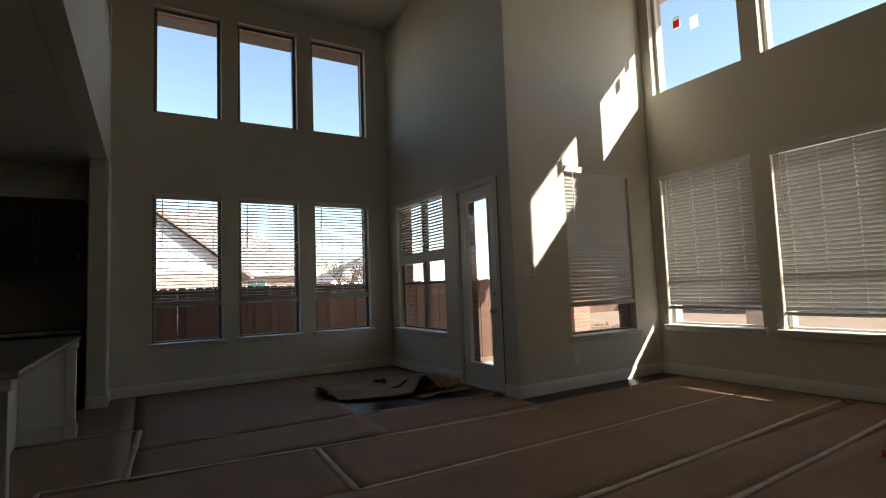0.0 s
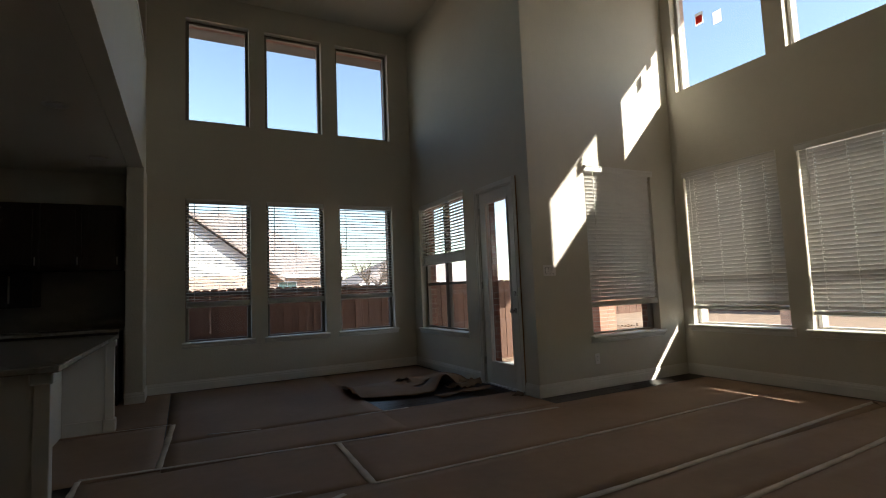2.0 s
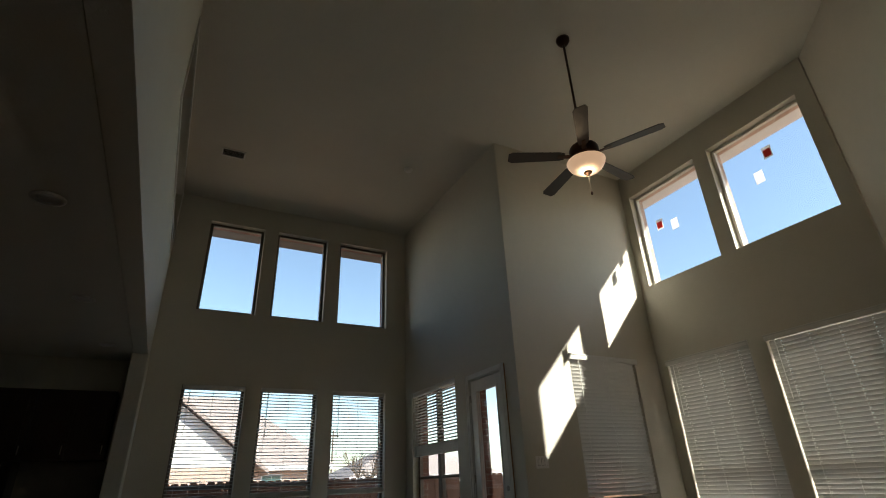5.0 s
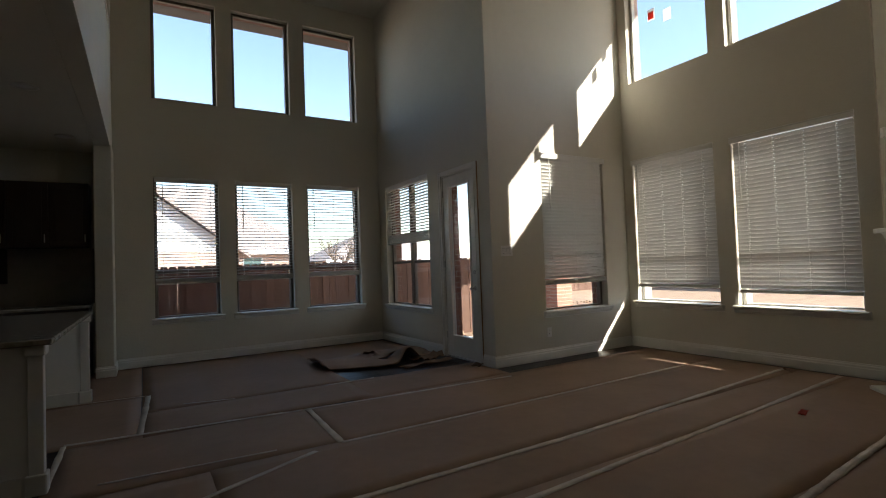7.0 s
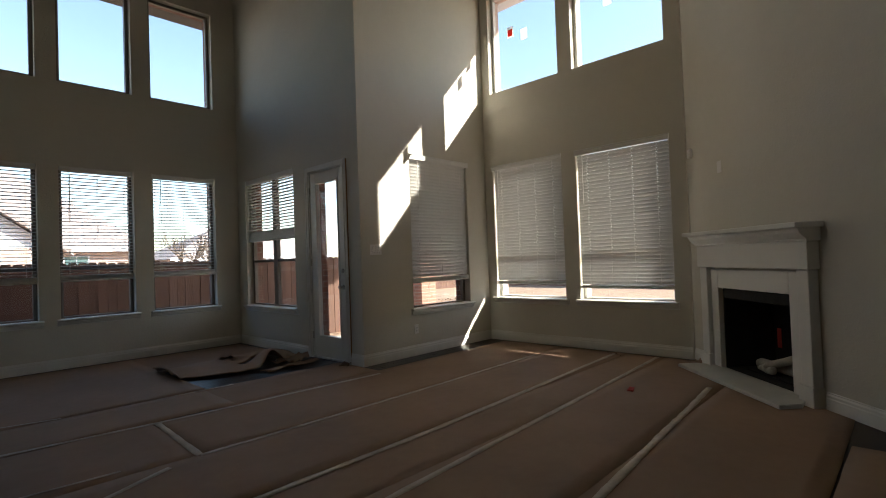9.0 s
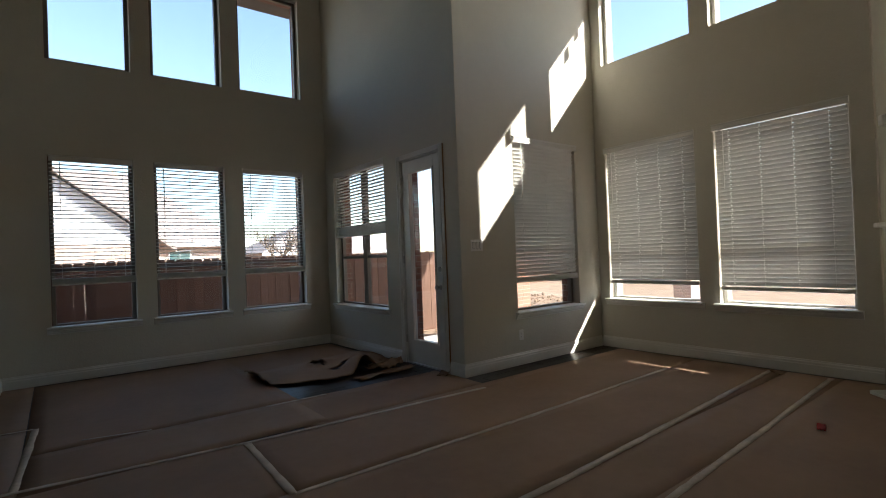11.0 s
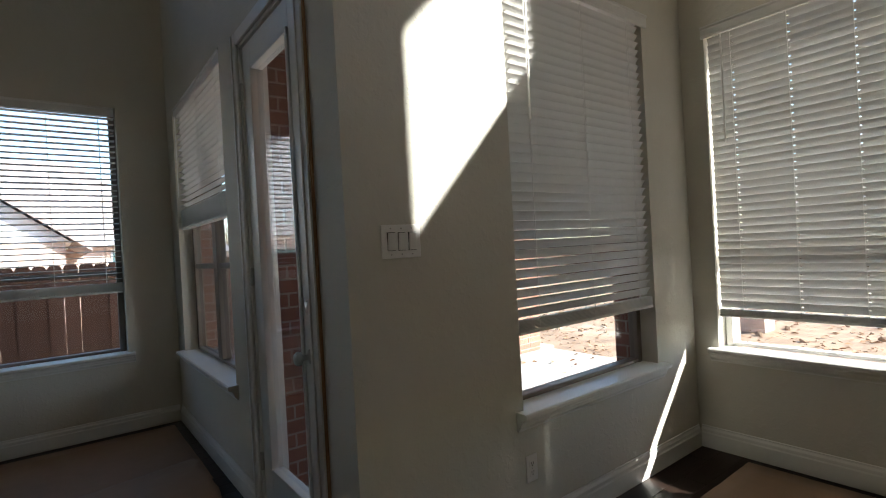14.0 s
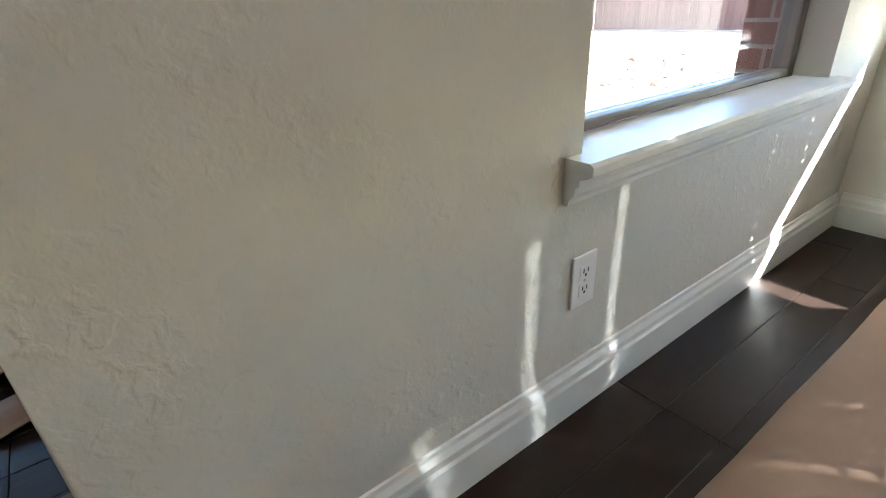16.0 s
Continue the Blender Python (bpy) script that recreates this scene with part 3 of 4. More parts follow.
def torn_flap():
    """The lifted, torn piece of floor paper by the patio door."""
    rnd = random.Random(4)
    nx, ny = 44, 22
    bm = bmesh.new()
    grid = []
    for j in range(ny + 1):
        row = []
        v = j / ny
        for i in range(nx + 1):
            u = i / nx
            front = 5.42 - 0.30 * min(u / 0.45, 1) + 0.42 * max(0, (u - 0.55) / 0.45) + 0.07 * noise.noise((u * 7, 3, 0)) + 0.02 * noise.noise((u * 25, 1, 0))
            back = 6.10 + 0.32 * u
            x = 1.70 + 1.62 * u + 0.05 * noise.noise((v * 4, 0, 2))
            y = front + (back - front) * v
            z = 0.012 + 0.026 * (1 - v) ** 2 * (0.6 + 0.4 * noise.noise((u * 5, 9, 0))) + 0.055 * math.sin(math.pi * v) * (0.8 + 0.5 * noise.noise((u * 3, v * 2, 4)))
            c = max(0, 1 - u / 0.07)
            z += 0.06 * math.sin(c * math.pi * 0.75)
            x += 0.05 * c * c
            z += 0.17 * math.exp(-((u - 0.70) / 0.085) ** 2) * math.exp(-(v / 0.30) ** 2)
            z += 0.06 * math.exp(-((u - 0.52) / 0.10) ** 2 - ((v - 0.62) / 0.10) ** 2) * (1 + noise.noise((u * 20, v * 20, 5)))
            z += 0.008 * noise.noise((u * 9, v * 9, 1)) * (1 - v)
            row.append(bm.verts.new((x, y, max(z, 0.011))))
        grid.append(row)
    hole = lambda u, v: ((u - 0.50) / 0.055) ** 2 + ((v - 0.60) / 0.09) ** 2 < 0.8 + 0.5 * noise.noise((u * 30, v * 30, 0)) or (abs(v - 0.30 - 0.25 * (u - 0.6)) < 0.035 and 0.50 < u < 0.78)
    for j in range(ny):
        for i in range(nx):
            if not hole((i + 0.5) / nx, (j + 0.5) / ny):
                bm.faces.new((grid[j][i], grid[j][i + 1], grid[j + 1][i + 1], grid[j + 1][i]))
    bmesh.ops.delete(bm, geom=[v for v in bm.verts if not v.link_faces], context="VERTS")
    ob = link("torn_paper", bm, PAPER, smooth=True)
    s = ob.modifiers.new("thickness", "SOLIDIFY")
    s.thickness, s.offset = 0.004, 1
    tagged(ob, "torn and curled piece of brown floor paper by the door", "torn paper")


torn_flap()


def scrap(name, x, y, w, h, label, material, lift=0.05, seed=0, rz=0):
    bm = bmesh.new()
    g = []
    for j in range(7):
        g.append([])
        for i in range(9):
            u, v = i / 8 - 0.5, j / 6 - 0.5
            ed = 1 + 0.25 * noise.noise((u * 4, v * 4, seed))
            g[j].append(bm.verts.new((u * w * ed, v * h * ed, 0.010 + lift * abs(noise.noise((u * 3, v * 3, seed + 7))))))
    for j in range(6):
        for i in range(8):
            bm.faces.new((g[j][i], g[j][i + 1], g[j + 1][i + 1], g[j + 1][i]))
    ob = link(name, bm, material, smooth=True)
    ob.matrix_basis = pose(x, y, 0.0, 0, 0, rz)
    s = ob.modifiers.new("thickness", "SOLIDIFY")
    s.thickness, s.offset = 0.003, 1
    tagged(ob, label, "paper scrap")


scrap("paper_scrap", 2.95, 5.02, 0.75, 0.16, "crumpled strip of torn floor paper near the door", PAPER, 0.05, 3, 8)
scrap("paper_scrap", 3.36, 4.50, 0.20, 0.12, "crumpled dark paper scrap at the door casing", PAPER_UNDER, 0.06, 5, 40)
scrap("paper_scrap", 3.12, 5.34, 0.42, 0.30, "large crumpled piece of brown floor paper by the door", PAPER, 0.17, 21, 30)
scrap("paper_scrap", 4.2, 1.38, 0.14, 0.05, "small reddish paper scrap on the floor paper", RED_TAG, 0.02, 8, 15)
scrap("paper_scrap", 5.62, 2.12, 0.16, 0.05, "small brown paper scrap by the wall", PAPER, 0.03, 9, 50)
scrap("paper_scrap", 5.66, 1.22, 0.16, 0.10, "crumpled brown paper beside the hearth", PAPER, 0.06, 10, 50)


# ---- wall fittings ----
def switch_plate():
    w = base("light_switch", SUNNY @ pose(3.668, 0, 1.375), "white triple rocker light switch on the wall", "light switch")
    part("plate", box(-0.086, 0.086, -0.007, -0.0005, -0.062, 0.062, 0.003), PLASTIC, w)
    for k in (-1, 0, 1):
        x = k * 0.046
        part("rocker_frame", box(x - 0.0185, x + 0.0185, -0.0095, -0.0072, -0.036, 0.036, 0.0008), PLASTIC, w)
        # thin black sheet stands in for the shade round the rocker
        part("rocker_gap_shade", box(x - 0.0170, x + 0.0170, -0.0100, -0.0096, -0.0338, 0.0338), DARK, w)
        r = part("rocker", box(-0.0155, 0.0155, -0.006, 0.0, -0.032, 0.032, 0.001), PLASTIC, w)
        r.matrix_basis = pose(x, -0.0102, 0, 5)
        for z in (-0.048, 0.048):
            part("screw", lathe([(0.0032, 0), (0.0032, 0.001), (0.001, 0.0013)], 10), METAL, w).matrix_basis = pose(x, -0.0071, z, 90)


def outlet(m, label):
    w = base("power_outlet", m, label, "power outlet", "wall outlets")
    part("plate", box(-0.036, 0.036, -0.006, -0.0005, -0.059, 0.059, 0.0025), PLASTIC, w)
    for z in (-0.02, 0.02):
        f = part("receptacle", box(-0.017, 0.017, -0.0078, -0.0062, z - 0.0145, z + 0.0145, 0.0007), PLASTIC, w)
        for x in (-0.0065, 0.0065):
            part("slot", box(x - 0.0012, x + 0.0012, -0.0086, -0.0079, z - 0.001, z + 0.008), DARK, w)
        part("slot", box(-0.0025, 0.0025, -0.0086, -0.0079, z - 0.009, z - 0.004), DARK, w)
    part("screw", lathe([(0.003, 0), (0.003, 0.001)], 10), METAL, w).matrix_basis = pose(0, -0.0061, 0, 90)


switch_plate()
outlet(SUNNY @ pose(4.296, 0, 0.337), "white duplex outlet low on the sunny wall")
det = base("motion_sensor", DIAGONAL @ pose(0.10, 0, 2.30), "small white sensor on the wall above the mantel", "sensor")
part("body", box(-0.03, 0.03, -0.04, -0.0005, -0.05, 0.05, 0.012), PLASTIC, det)
part("lens", box(-0.018, 0.018, -0.044, -0.0405, -0.035, 0.0, 0.002), STICKER, det)
plate = base("wall_plate", DIAGONAL @ pose(0.62, 0, 2.06), "white blank cover plate above the mantel", "cover plate")
part("plate", box(-0.036, 0.036, -0.006, -0.0005, -0.058, 0.058, 0.002), PLASTIC, plate)


def smoke_alarm(x, y, z):
    w = base("smoke_alarm", pose(x, y, z, 180), "round white smoke alarm on the ceiling", "smoke alarm", "ceiling alarms")
    part("base", lathe([(0.068, 0.0005), (0.068, 0.012), (0.06, 0.018)], 28), SMOKE_PLASTIC, w, smooth=True)
    part("cap", lathe([(0.055, 0.0185), (0.052, 0.035), (0.03, 0.042), (0.005, 0.043)], 28), SMOKE_PLASTIC, w, smooth=True)


def downlight(x, y, z):
    w = base("recessed_light", pose(x, y, z, 180), "round white recessed ceiling light, switched off", "recessed light", "kitchen ceiling lights")
    part("trim_ring", lathe([(0.095, 0.0005), (0.095, 0.006), (0.07, 0.012), (0.066, 0.004)], 32), SMOKE_PLASTIC, w, smooth=True)
    part("lens", lathe([(0.062, 0.0005), (0.062, 0.004), (0.03, 0.006)], 28), STICKER, w, smooth=True)


smoke_alarm(2.60, 5.35, H)
downlight(-0.92, 4.86, KITCHEN_Z)
downlight(-0.84, 6.6, KITCHEN_Z)
downlight(-0.92, 2.9, KITCHEN_Z)
vent = base("ceiling_vent", pose(0.16, 6.0, H, 180), "rectangular slatted white air vent in the ceiling", "air vent")
for q in ((-0.16, 0.16, -0.10, -0.08), (-0.16, 0.16, 0.08, 0.10), (-0.16, -0.14, -0.079, 0.079), (0.14, 0.16, -0.079, 0.079)):
    part("frame", box(*q, 0.0005, 0.012, 0.002), SMOKE_PLASTIC, vent)
part("backing", box(-0.139, 0.139, -0.079, 0.079, 0.0005, 0.002), DARK, vent)
for k in range(7):
    part("slat", box(-0.138, 0.138, -0.011, 0.011, -0.0008, 0.0008), SMOKE_PLASTIC, vent).matrix_basis = pose(0, -0.066 + 0.022 * k, 0.009, 40)


# ---- ceiling fan ----
def ceiling_fan(x, y, z, turn):
    w = base("ceiling_fan", pose(x, y, z), "dark bronze five-blade ceiling fan with a lit bowl", "ceiling fan")
    part("canopy", lathe([(0.015, H - z - 0.085), (0.05, H - z - 0.07), (0.072, H - z - 0.03), (0.075, H - z - 0.0005)], 28), BRONZE, w, smooth=True)
    part("downrod", lathe([(0.0125, 0.27), (0.0125, H - z - 0.08)], 14), BRONZE, w, smooth=True)
    part("coupling", lathe([(0.03, 0.24), (0.03, 0.29), (0.018, 0.31)], 18), BRONZE, w, smooth=True)
    part("motor_housing", lathe([(0.11, 0.065), (0.135, 0.075), (0.142, 0.10), (0.142, 0.17), (0.13, 0.195), (0.10, 0.215), (0.05, 0.24), (0.02, 0.245)], 36), BRONZE, w, smooth=True)
    part("switch_cup", lathe([(0.14, 0.028), (0.145, 0.034), (0.14, 0.044), (0.10, 0.052), (0.095, 0.064)], 36), BRONZE, w, smooth=True)
    part("light_bowl", lathe([(0.185, 0.028), (0.180, 0.008), (0.163, -0.026), (0.128, -0.060), (0.08, -0.082), (0.03, -0.092), (0.012, -0.094)], 40), BOWL, w, "frosted glass bowl, lit from inside", True)
    part("finial", lathe([(0.038, -0.088), (0.04, -0.098), (0.025, -0.11), (0.01, -0.118), (0.012, -0.126), (0.004, -0.133)], 20), BRONZE, w, smooth=True)
    chain = part("pull_chain", lathe([(0.0022, -0.30), (0.0022, -0.13)], 6), METAL, w)
    part("pull_knob", lathe([(0.003, -0.345), (0.010, -0.335), (0.011, -0.32), (0.004, -0.30)], 12), BRONZE, chain, smooth=True)
    for k in range(5):
        a = turn + 72 * k
        bm = bmesh.new()
        n = 14
        up, lo = [], []
        for s in (1, -1):
            for i in range(n + 1):
                t = i / n if s == 1 else 1 - i / n
                r = 0.20 + 0.55 * t
                half = (0.052 + 0.016 * t) * (1 if t < 0.94 else math.sqrt(max(0.0, 1 - ((t - 0.94) / 0.06) ** 2 * 0.55))) * (0.75 + 0.25 * min(1, t / 0.08))
                up.append(bm.verts.new((r, s * half, 0.003)))
                lo.append(bm.verts.new((r, s * half, -0.003)))
        bm.faces.new(up)
        bm.faces.new(lo[::-1])
        m = len(up)
        for i in range(m):
            bm.faces.new((up[i], up[(i + 1) % m], lo[(i + 1) % m], lo[i]))
        b = part("blade", bm, BLADE_AND_SHADE, w)
        b.matrix_basis = pose(0, 0, 0.10, 0, 0, a) @ pose(0, 0, 0, 11)
        iron = part("blade_iron", box(0.13, 0.27, -0.022, 0.022, -0.0105, -0.0035, 0.003), BRONZE, b)
    return w


ceiling_fan(3.14, 2.35, 3.94, 9)
lamp = bpy.data.lights.new("fan_bulb", "POINT")
lamp.energy, lamp.color, lamp.shadow_soft_size = 2.5, (1.0, 0.72, 0.45), 0.04
new("fan_bulb", lamp).matrix_basis = pose(3.13, 2.35, 3.82)


# ---- fireplace ----
def fireplace():
    w = base("fireplace", DIAGONAL @ pose(1.08, 0, 0), "white corner fireplace with a moulded mantel and gas logs", "fireplace")
    for s in (-1, 1):
        part("leg", box(s * 0.50, s * 0.62, -0.05, -0.001, 0.045, 1.03, 0.006) if s > 0 else box(-0.62, -0.50, -0.05, -0.001, 0.045, 1.03, 0.006), TRIM, w)
        a, b = (0.635, 0.76) if s > 0 else (-0.76, -0.635)
        part("pilaster", box(a, b, -0.085, -0.001, 0.045, 1.05, 0.008), TRIM, w)
        part("plinth", box(a - 0.015, b + 0.015, -0.10, -0.001, 0.0, 0.16, 0.008), TRIM, w)
    part("header", box(-0.499, 0.499, -0.05, -0.001, 0.845, 1.03, 0.004), TRIM, w)
    part("frieze", box(-0.78, 0.78, -0.10, -0.001, 1.052, 1.27, 0.006), TRIM, w)
    prof = [(-0.001, 1.271), (-0.11, 1.271), (-0.115, 1.29), (-0.135, 1.305), (-0.165, 1.335), (-0.175, 1.36), (-0.185, 1.372), (-0.001, 1.372)]
    part("crown_moulding", extrude_profile(prof, -0.80, 0.80), TRIM, w)
    part("mantel_shelf", box(-0.84, 0.84, -0.225, -0.001, 1.373, 1.415, 0.008), TRIM, w)
    fb = part("firebox", box(-0.498, 0.498, 0.50, 0.515, 0.034, 0.836), FIREBOX, w, "black metal firebox")
    for q in ((-0.498, -0.485, 0.0, 0.499, 0.034, 0.836), (0.485, 0.498, 0.0, 0.499, 0.034, 0.836), (-0.4845, 0.4845, 0.0, 0.499, 0.826, 0.836), (-0.4845, 0.4845, 0.0, 0.499, 0.034, 0.046)):
        part("panel", box(*q), FIREBOX, fb)
    part("louvre", box(-0.484, 0.484, 0.004, 0.02, 0.74, 0.825, 0.003), FIREBOX, w)
    for x, y, z, r, ln, yaw, tl in ((0.0, 0.25, 0.12, 0.05, 0.62, 8, 0), (-0.12, 0.16, 0.10, 0.04, 0.40, -20, 6), (0.12, 0.2, 0.22, 0.038, 0.45, 28, 22)):
        bm = lathe([(r * 0.7, -ln / 2), (r, -ln / 2 + 0.03), (r * 0.9, -ln * 0.1), (r * 1.05, ln * 0.2), (r * 0.85, ln / 2 - 0.02), (r * 0.6, ln / 2)], 12)
        part("gas_log", bm, LOG, w, "pale ceramic gas log", True).matrix_basis = pose(x, y, z, 0, 90 - tl, yaw)
    part("grate", box(-0.33, 0.33, 0.10, 0.36, 0.047, 0.066, 0.004), FIREBOX, w)
    part("warning_tag", box(0.14, 0.19, 0.09, 0.093, 0.35, 0.52), RED_TAG, w, "red paper tag hanging in the firebox")
    bm = bmesh.new()
    out = [(-0.685, -0.102), (-0.765, -0.18), (-0.765, -0.36), (0.765, -0.36), (0.765, -0.18), (0.685, -0.102), (0.685, -0.0), (-0.685, -0.0)]
    lo, hi = [bm.verts.new((x, y, 0.010)) for x, y in out], [bm.verts.new((x, y, 0.042)) for x, y in out]
    bm.faces.new(lo)
    bm.faces.new(hi)
    for i in range(len(out)):
        bm.faces.new((lo[i], lo[(i + 1) % len(out)], hi[(i + 1) % len(out)], hi[i]))
    bmesh.ops.bevel(bm, geom=[e for e in bm.edges if all(v.co.z > 0.03 for v in e.verts)], offset=0.006, segments=2, affect="EDGES")
    part("hearth_slab", bm, HEARTH, w, "pale stone hearth slab on the floor")


fireplace()


# ---- kitchen: island and dark cabinets ----
def island():
    w = base("kitchen_island", pose(0, 0, 0), "painted kitchen island with posts and a stone worktop", "kitchen island")
    part("body", box(-1.65, -0.96, 3.16, 5.60, 0.011, 0.868, 0.004), TRIM, w)
    part("end_panel", box(-0.959, -0.66, 3.16, 3.23, 0.011, 0.868, 0.003), TRIM, w)
    part("end_panel", box(-0.959, -0.62, 5.55, 5.60, 0.011, 0.868, 0.003), TRIM, w)
    for y in (3.19, 5.575):
        x = -0.62 if y < 4 else -0.585
        p = part("post", box(x - 0.045, x + 0.03, y - 0.04, y + 0.035, 0.011, 0.868, 0.005), TRIM, w)
        part("post_base", box(x - 0.06, x + 0.045, y - 0.055, y + 0.05, 0.011, 0.13, 0.01), TRIM, p)
        part("post_cap", box(x - 0.06, x + 0.045, y - 0.055, y + 0.05, 0.80, 0.866, 0.01), TRIM, p)
    part("base_moulding", box(-1.66, -0.69, 3.145, 3.159, 0.011, 0.13, 0.004), TRIM, w)
    part("base_moulding", box(-0.955, -0.65, 5.535, 5.549, 0.011, 0.13, 0.004), TRIM, w)
    part("worktop", box(-1.72, -0.53, 3.02, 5.68, 0.87, 0.905, 0.008), GRANITE, w, "speckled stone worktop")


island()


def cabinet(name, x0, x1, y0, y1, z0, z1, label, doors=1):
    w = base(name, pose(x0, y0, z0), label, "cabinet", "dark kitchen cabinets")
    W, D, Z = x1 - x0, y1 - y0, z1 - z0
    part("body", box(0.002, W - 0.002, 0.02, D, 0, Z), CABINET, w)
    for k in range(doors):
        a, b = W * k / doors + 0.004, W * (k + 1) / doors - 0.004
        d = part("door", box(a, b, 0.0, 0.0195, 0.01, Z - 0.01, 0.003), CABINET, w)
        part("raised_panel", box(a + 0.06, b - 0.06, -0.006, -0.0005, 0.08, Z - 0.08, 0.004), CABINET, d)
        part("handle", box(b - 0.04, b - 0.03, -0.03, -0.001, 0.06, 0.16, 0.003), METAL, d)


x = -0.66
for k in range(4):
    cabinet("upper_cabinet", x - 0.80, x, 7.10, 7.447, 1.62, 2.42, "dark stained wall cabinet in the shaded kitchen", 2)
    x -= 0.805
x = -0.66
for k in range(4):
    cabinet("base_cabinet", x - 0.80, x, 6.90, 7.43, 0.011, 0.868, "dark stained base cabinet in the shaded kitchen", 2)
    x -= 0.805
tagged(link("kitchen_worktop", box(-3.88, -0.65, 6.86, 7.44, 0.87, 0.905, 0.006), GRANITE), "speckled stone worktop on dark cabinets", "worktop")
tagged(link("backsplash", box(-3.9, -0.61, 7.438, 7.4485, 0.906, 1.618), TILE), "grey tiled backsplash behind the worktop", "backsplash", kind="structure")
mw = base("microwave_oven", pose(-2.26, 7.02, 1.20), "black microwave oven under the wall cabinets", "microwave")
part("body", box(0, 0.76, 0, 0.40, 0, 0.415, 0.006), APPLIANCE, mw)
part("door", box(0.01, 0.56, -0.02, -0.0005, 0.01, 0.405, 0.004), APPLIANCE, mw)
part("handle", box(0.55, 0.565, -0.05, -0.0205, 0.05, 0.36, 0.004), METAL, mw)
part("panel", box(0.575, 0.75, -0.015, -0.0005, 0.01, 0.405, 0.002), APPLIANCE, mw)


# ---- overlook trim high on the kitchen side ----
ov = base("overlook_trim", pose(-0.42, 0, 0), "white painted trim round the high overlook opening", "trim", kind="structure")
for q in ((3.54, 3.60, 4.39, 5.41), (7.05, 7.11, 4.39, 5.41), (3.6, 7.05, 4.39, 4.45), (3.6, 7.05, 5.35, 5.41)):
    part("trim_board", box(0.0008, 0.014, *q, 0.003), TRIM, ov)
tagged(link("wall_loft", box(-2.4, -2.3, -4.4, 7.44, KITCHEN_Z + 0.11, H - 0.002), PAINT), "plain wall of the upper landing", "wall", kind="structure")


# ---- outside ----
tagged(link("ground", box(-400, 400, -400, 400, -0.75, -0.45), DIRT), "bare brown dirt of unfinished yards", "ground", kind="structure")
patio = tagged(link("patio", box(3.72, 7.95, 4.51, 7.30, -0.44, -0.11, 0.015), CONCRETE), "pale concrete patio slab", "patio", kind="structure")
tagged(link("path", box(7.0, 9.2, 8.25, 9.2, -0.449, -0.40, 0.01), CONCRETE), "pale concrete strip in the yard", "path", kind="structure")


def leaves(count):
    rnd = random.Random(11)
    verts, faces = [], []
    for k in range(count):
        x, y = rnd.uniform(3.8, 15), rnd.uniform(-1, 14)
        if x < 6.4 and y < 4.7:
            continue
        z = -0.098 if (x < 7.95 and 4.51 < y < 7.3) else -0.44
        if z > -0.2 and rnd.random() < 0.8:
            continue
        a, s = rnd.uniform(0, 6.28), rnd.uniform(0.025, 0.06)
        c, d = math.cos(a) * s, math.sin(a) * s
        o = len(verts)
        verts += [(x - c, y - d, z), (x + d * 0.5, y - c * 0.5, z + rnd.uniform(0, 0.03)), (x + c, y + d, z + 0.006), (x - d * 0.5, y + c * 0.5, z + rnd.uniform(0, 0.03))]
        faces.append((o, o + 1, o + 2, o + 3))
    me = bpy.data.meshes.new("fallen_leaves")
    me.from_pydata(verts, [], faces)
    me.materials.append(LEAF)
    tagged(new("fallen_leaves", me), "dry brown leaves and straw on the dirt", "leaves", kind="stuff")


leaves(6000)


def clods(count):
    rnd = random.Random(12)
    bm = bmesh.new()
    for k in range(count):
        x, y = rnd.uniform(6.3, 16), rnd.uniform(-1, 14)
        if x < 8.2 and 4.4 < y < 8.4:
            continue
        r = rnd.uniform(0.02, 0.09)
        bmesh.ops.create_icosphere(bm, subdivisions=1, radius=r, matrix=pose(x, y, -0.45 + r * 0.15, rnd.uniform(0, 90), rnd.uniform(0, 90)) @ Matrix.Diagonal((1, 1, rnd.uniform(0.4, 0.8), 1)))
    tagged(link("dirt_clods", bm, DIRT), "rough clods of dug brown dirt", "dirt", kind="stuff")


clods(420)


def board_mesh():
    bm = bmesh.new()
    out = [(-0.0703, 0), (0.0703, 0), (0.0703, 1.79), (0.045, 1.83), (-0.045, 1.83), (-0.0703, 1.79)]
    a, b = [bm.verts.new((x, -0.008, z)) for x, z in out], [bm.verts.new((x, 0.008, z)) for x, z in out]
    bm.faces.new(a)
    bm.faces.new(b)
    for i in range(6):
        bm.faces.new((a[i], a[(i + 1) % 6], b[(i + 1) % 6], b[i]))
    bmesh.ops.recalc_face_normals(bm, faces=bm.faces)
    me = bpy.data.meshes.new("board")
    bm.to_mesh(me)
    bm.free()
    me.materials.append(CEDAR)
    return me


BOARD = board_mesh()


def fence(m, length, label):
    w = base("wooden_fence", m, label, "fence", "cedar fences")
    rnd = random.Random(round(length * 10))
    for k in range(int(length / 0.141)):
        b = new("board", BOARD)
        b.parent = w
        b.matrix_basis = pose(0.07 + 0.141 * k, 0.009 * (k % 2) + rnd.uniform(-0.003, 0.003), rnd.uniform(-0.012, 0.012), 0, rnd.uniform(-0.15, 0.15), rnd.uniform(-2, 2))
    for z in (0.3, 0.95, 1.55):
        part("rail", box(0, length, 0.02, 0.06, z, z + 0.09), CEDAR, w)
    for k in range(int(length / 2.4) + 1):
        part("post", box(0.02 + 2.4 * k, 0.11 + 2.4 * k, 0.061, 0.15, -0.02, 1.72), CEDAR, w)


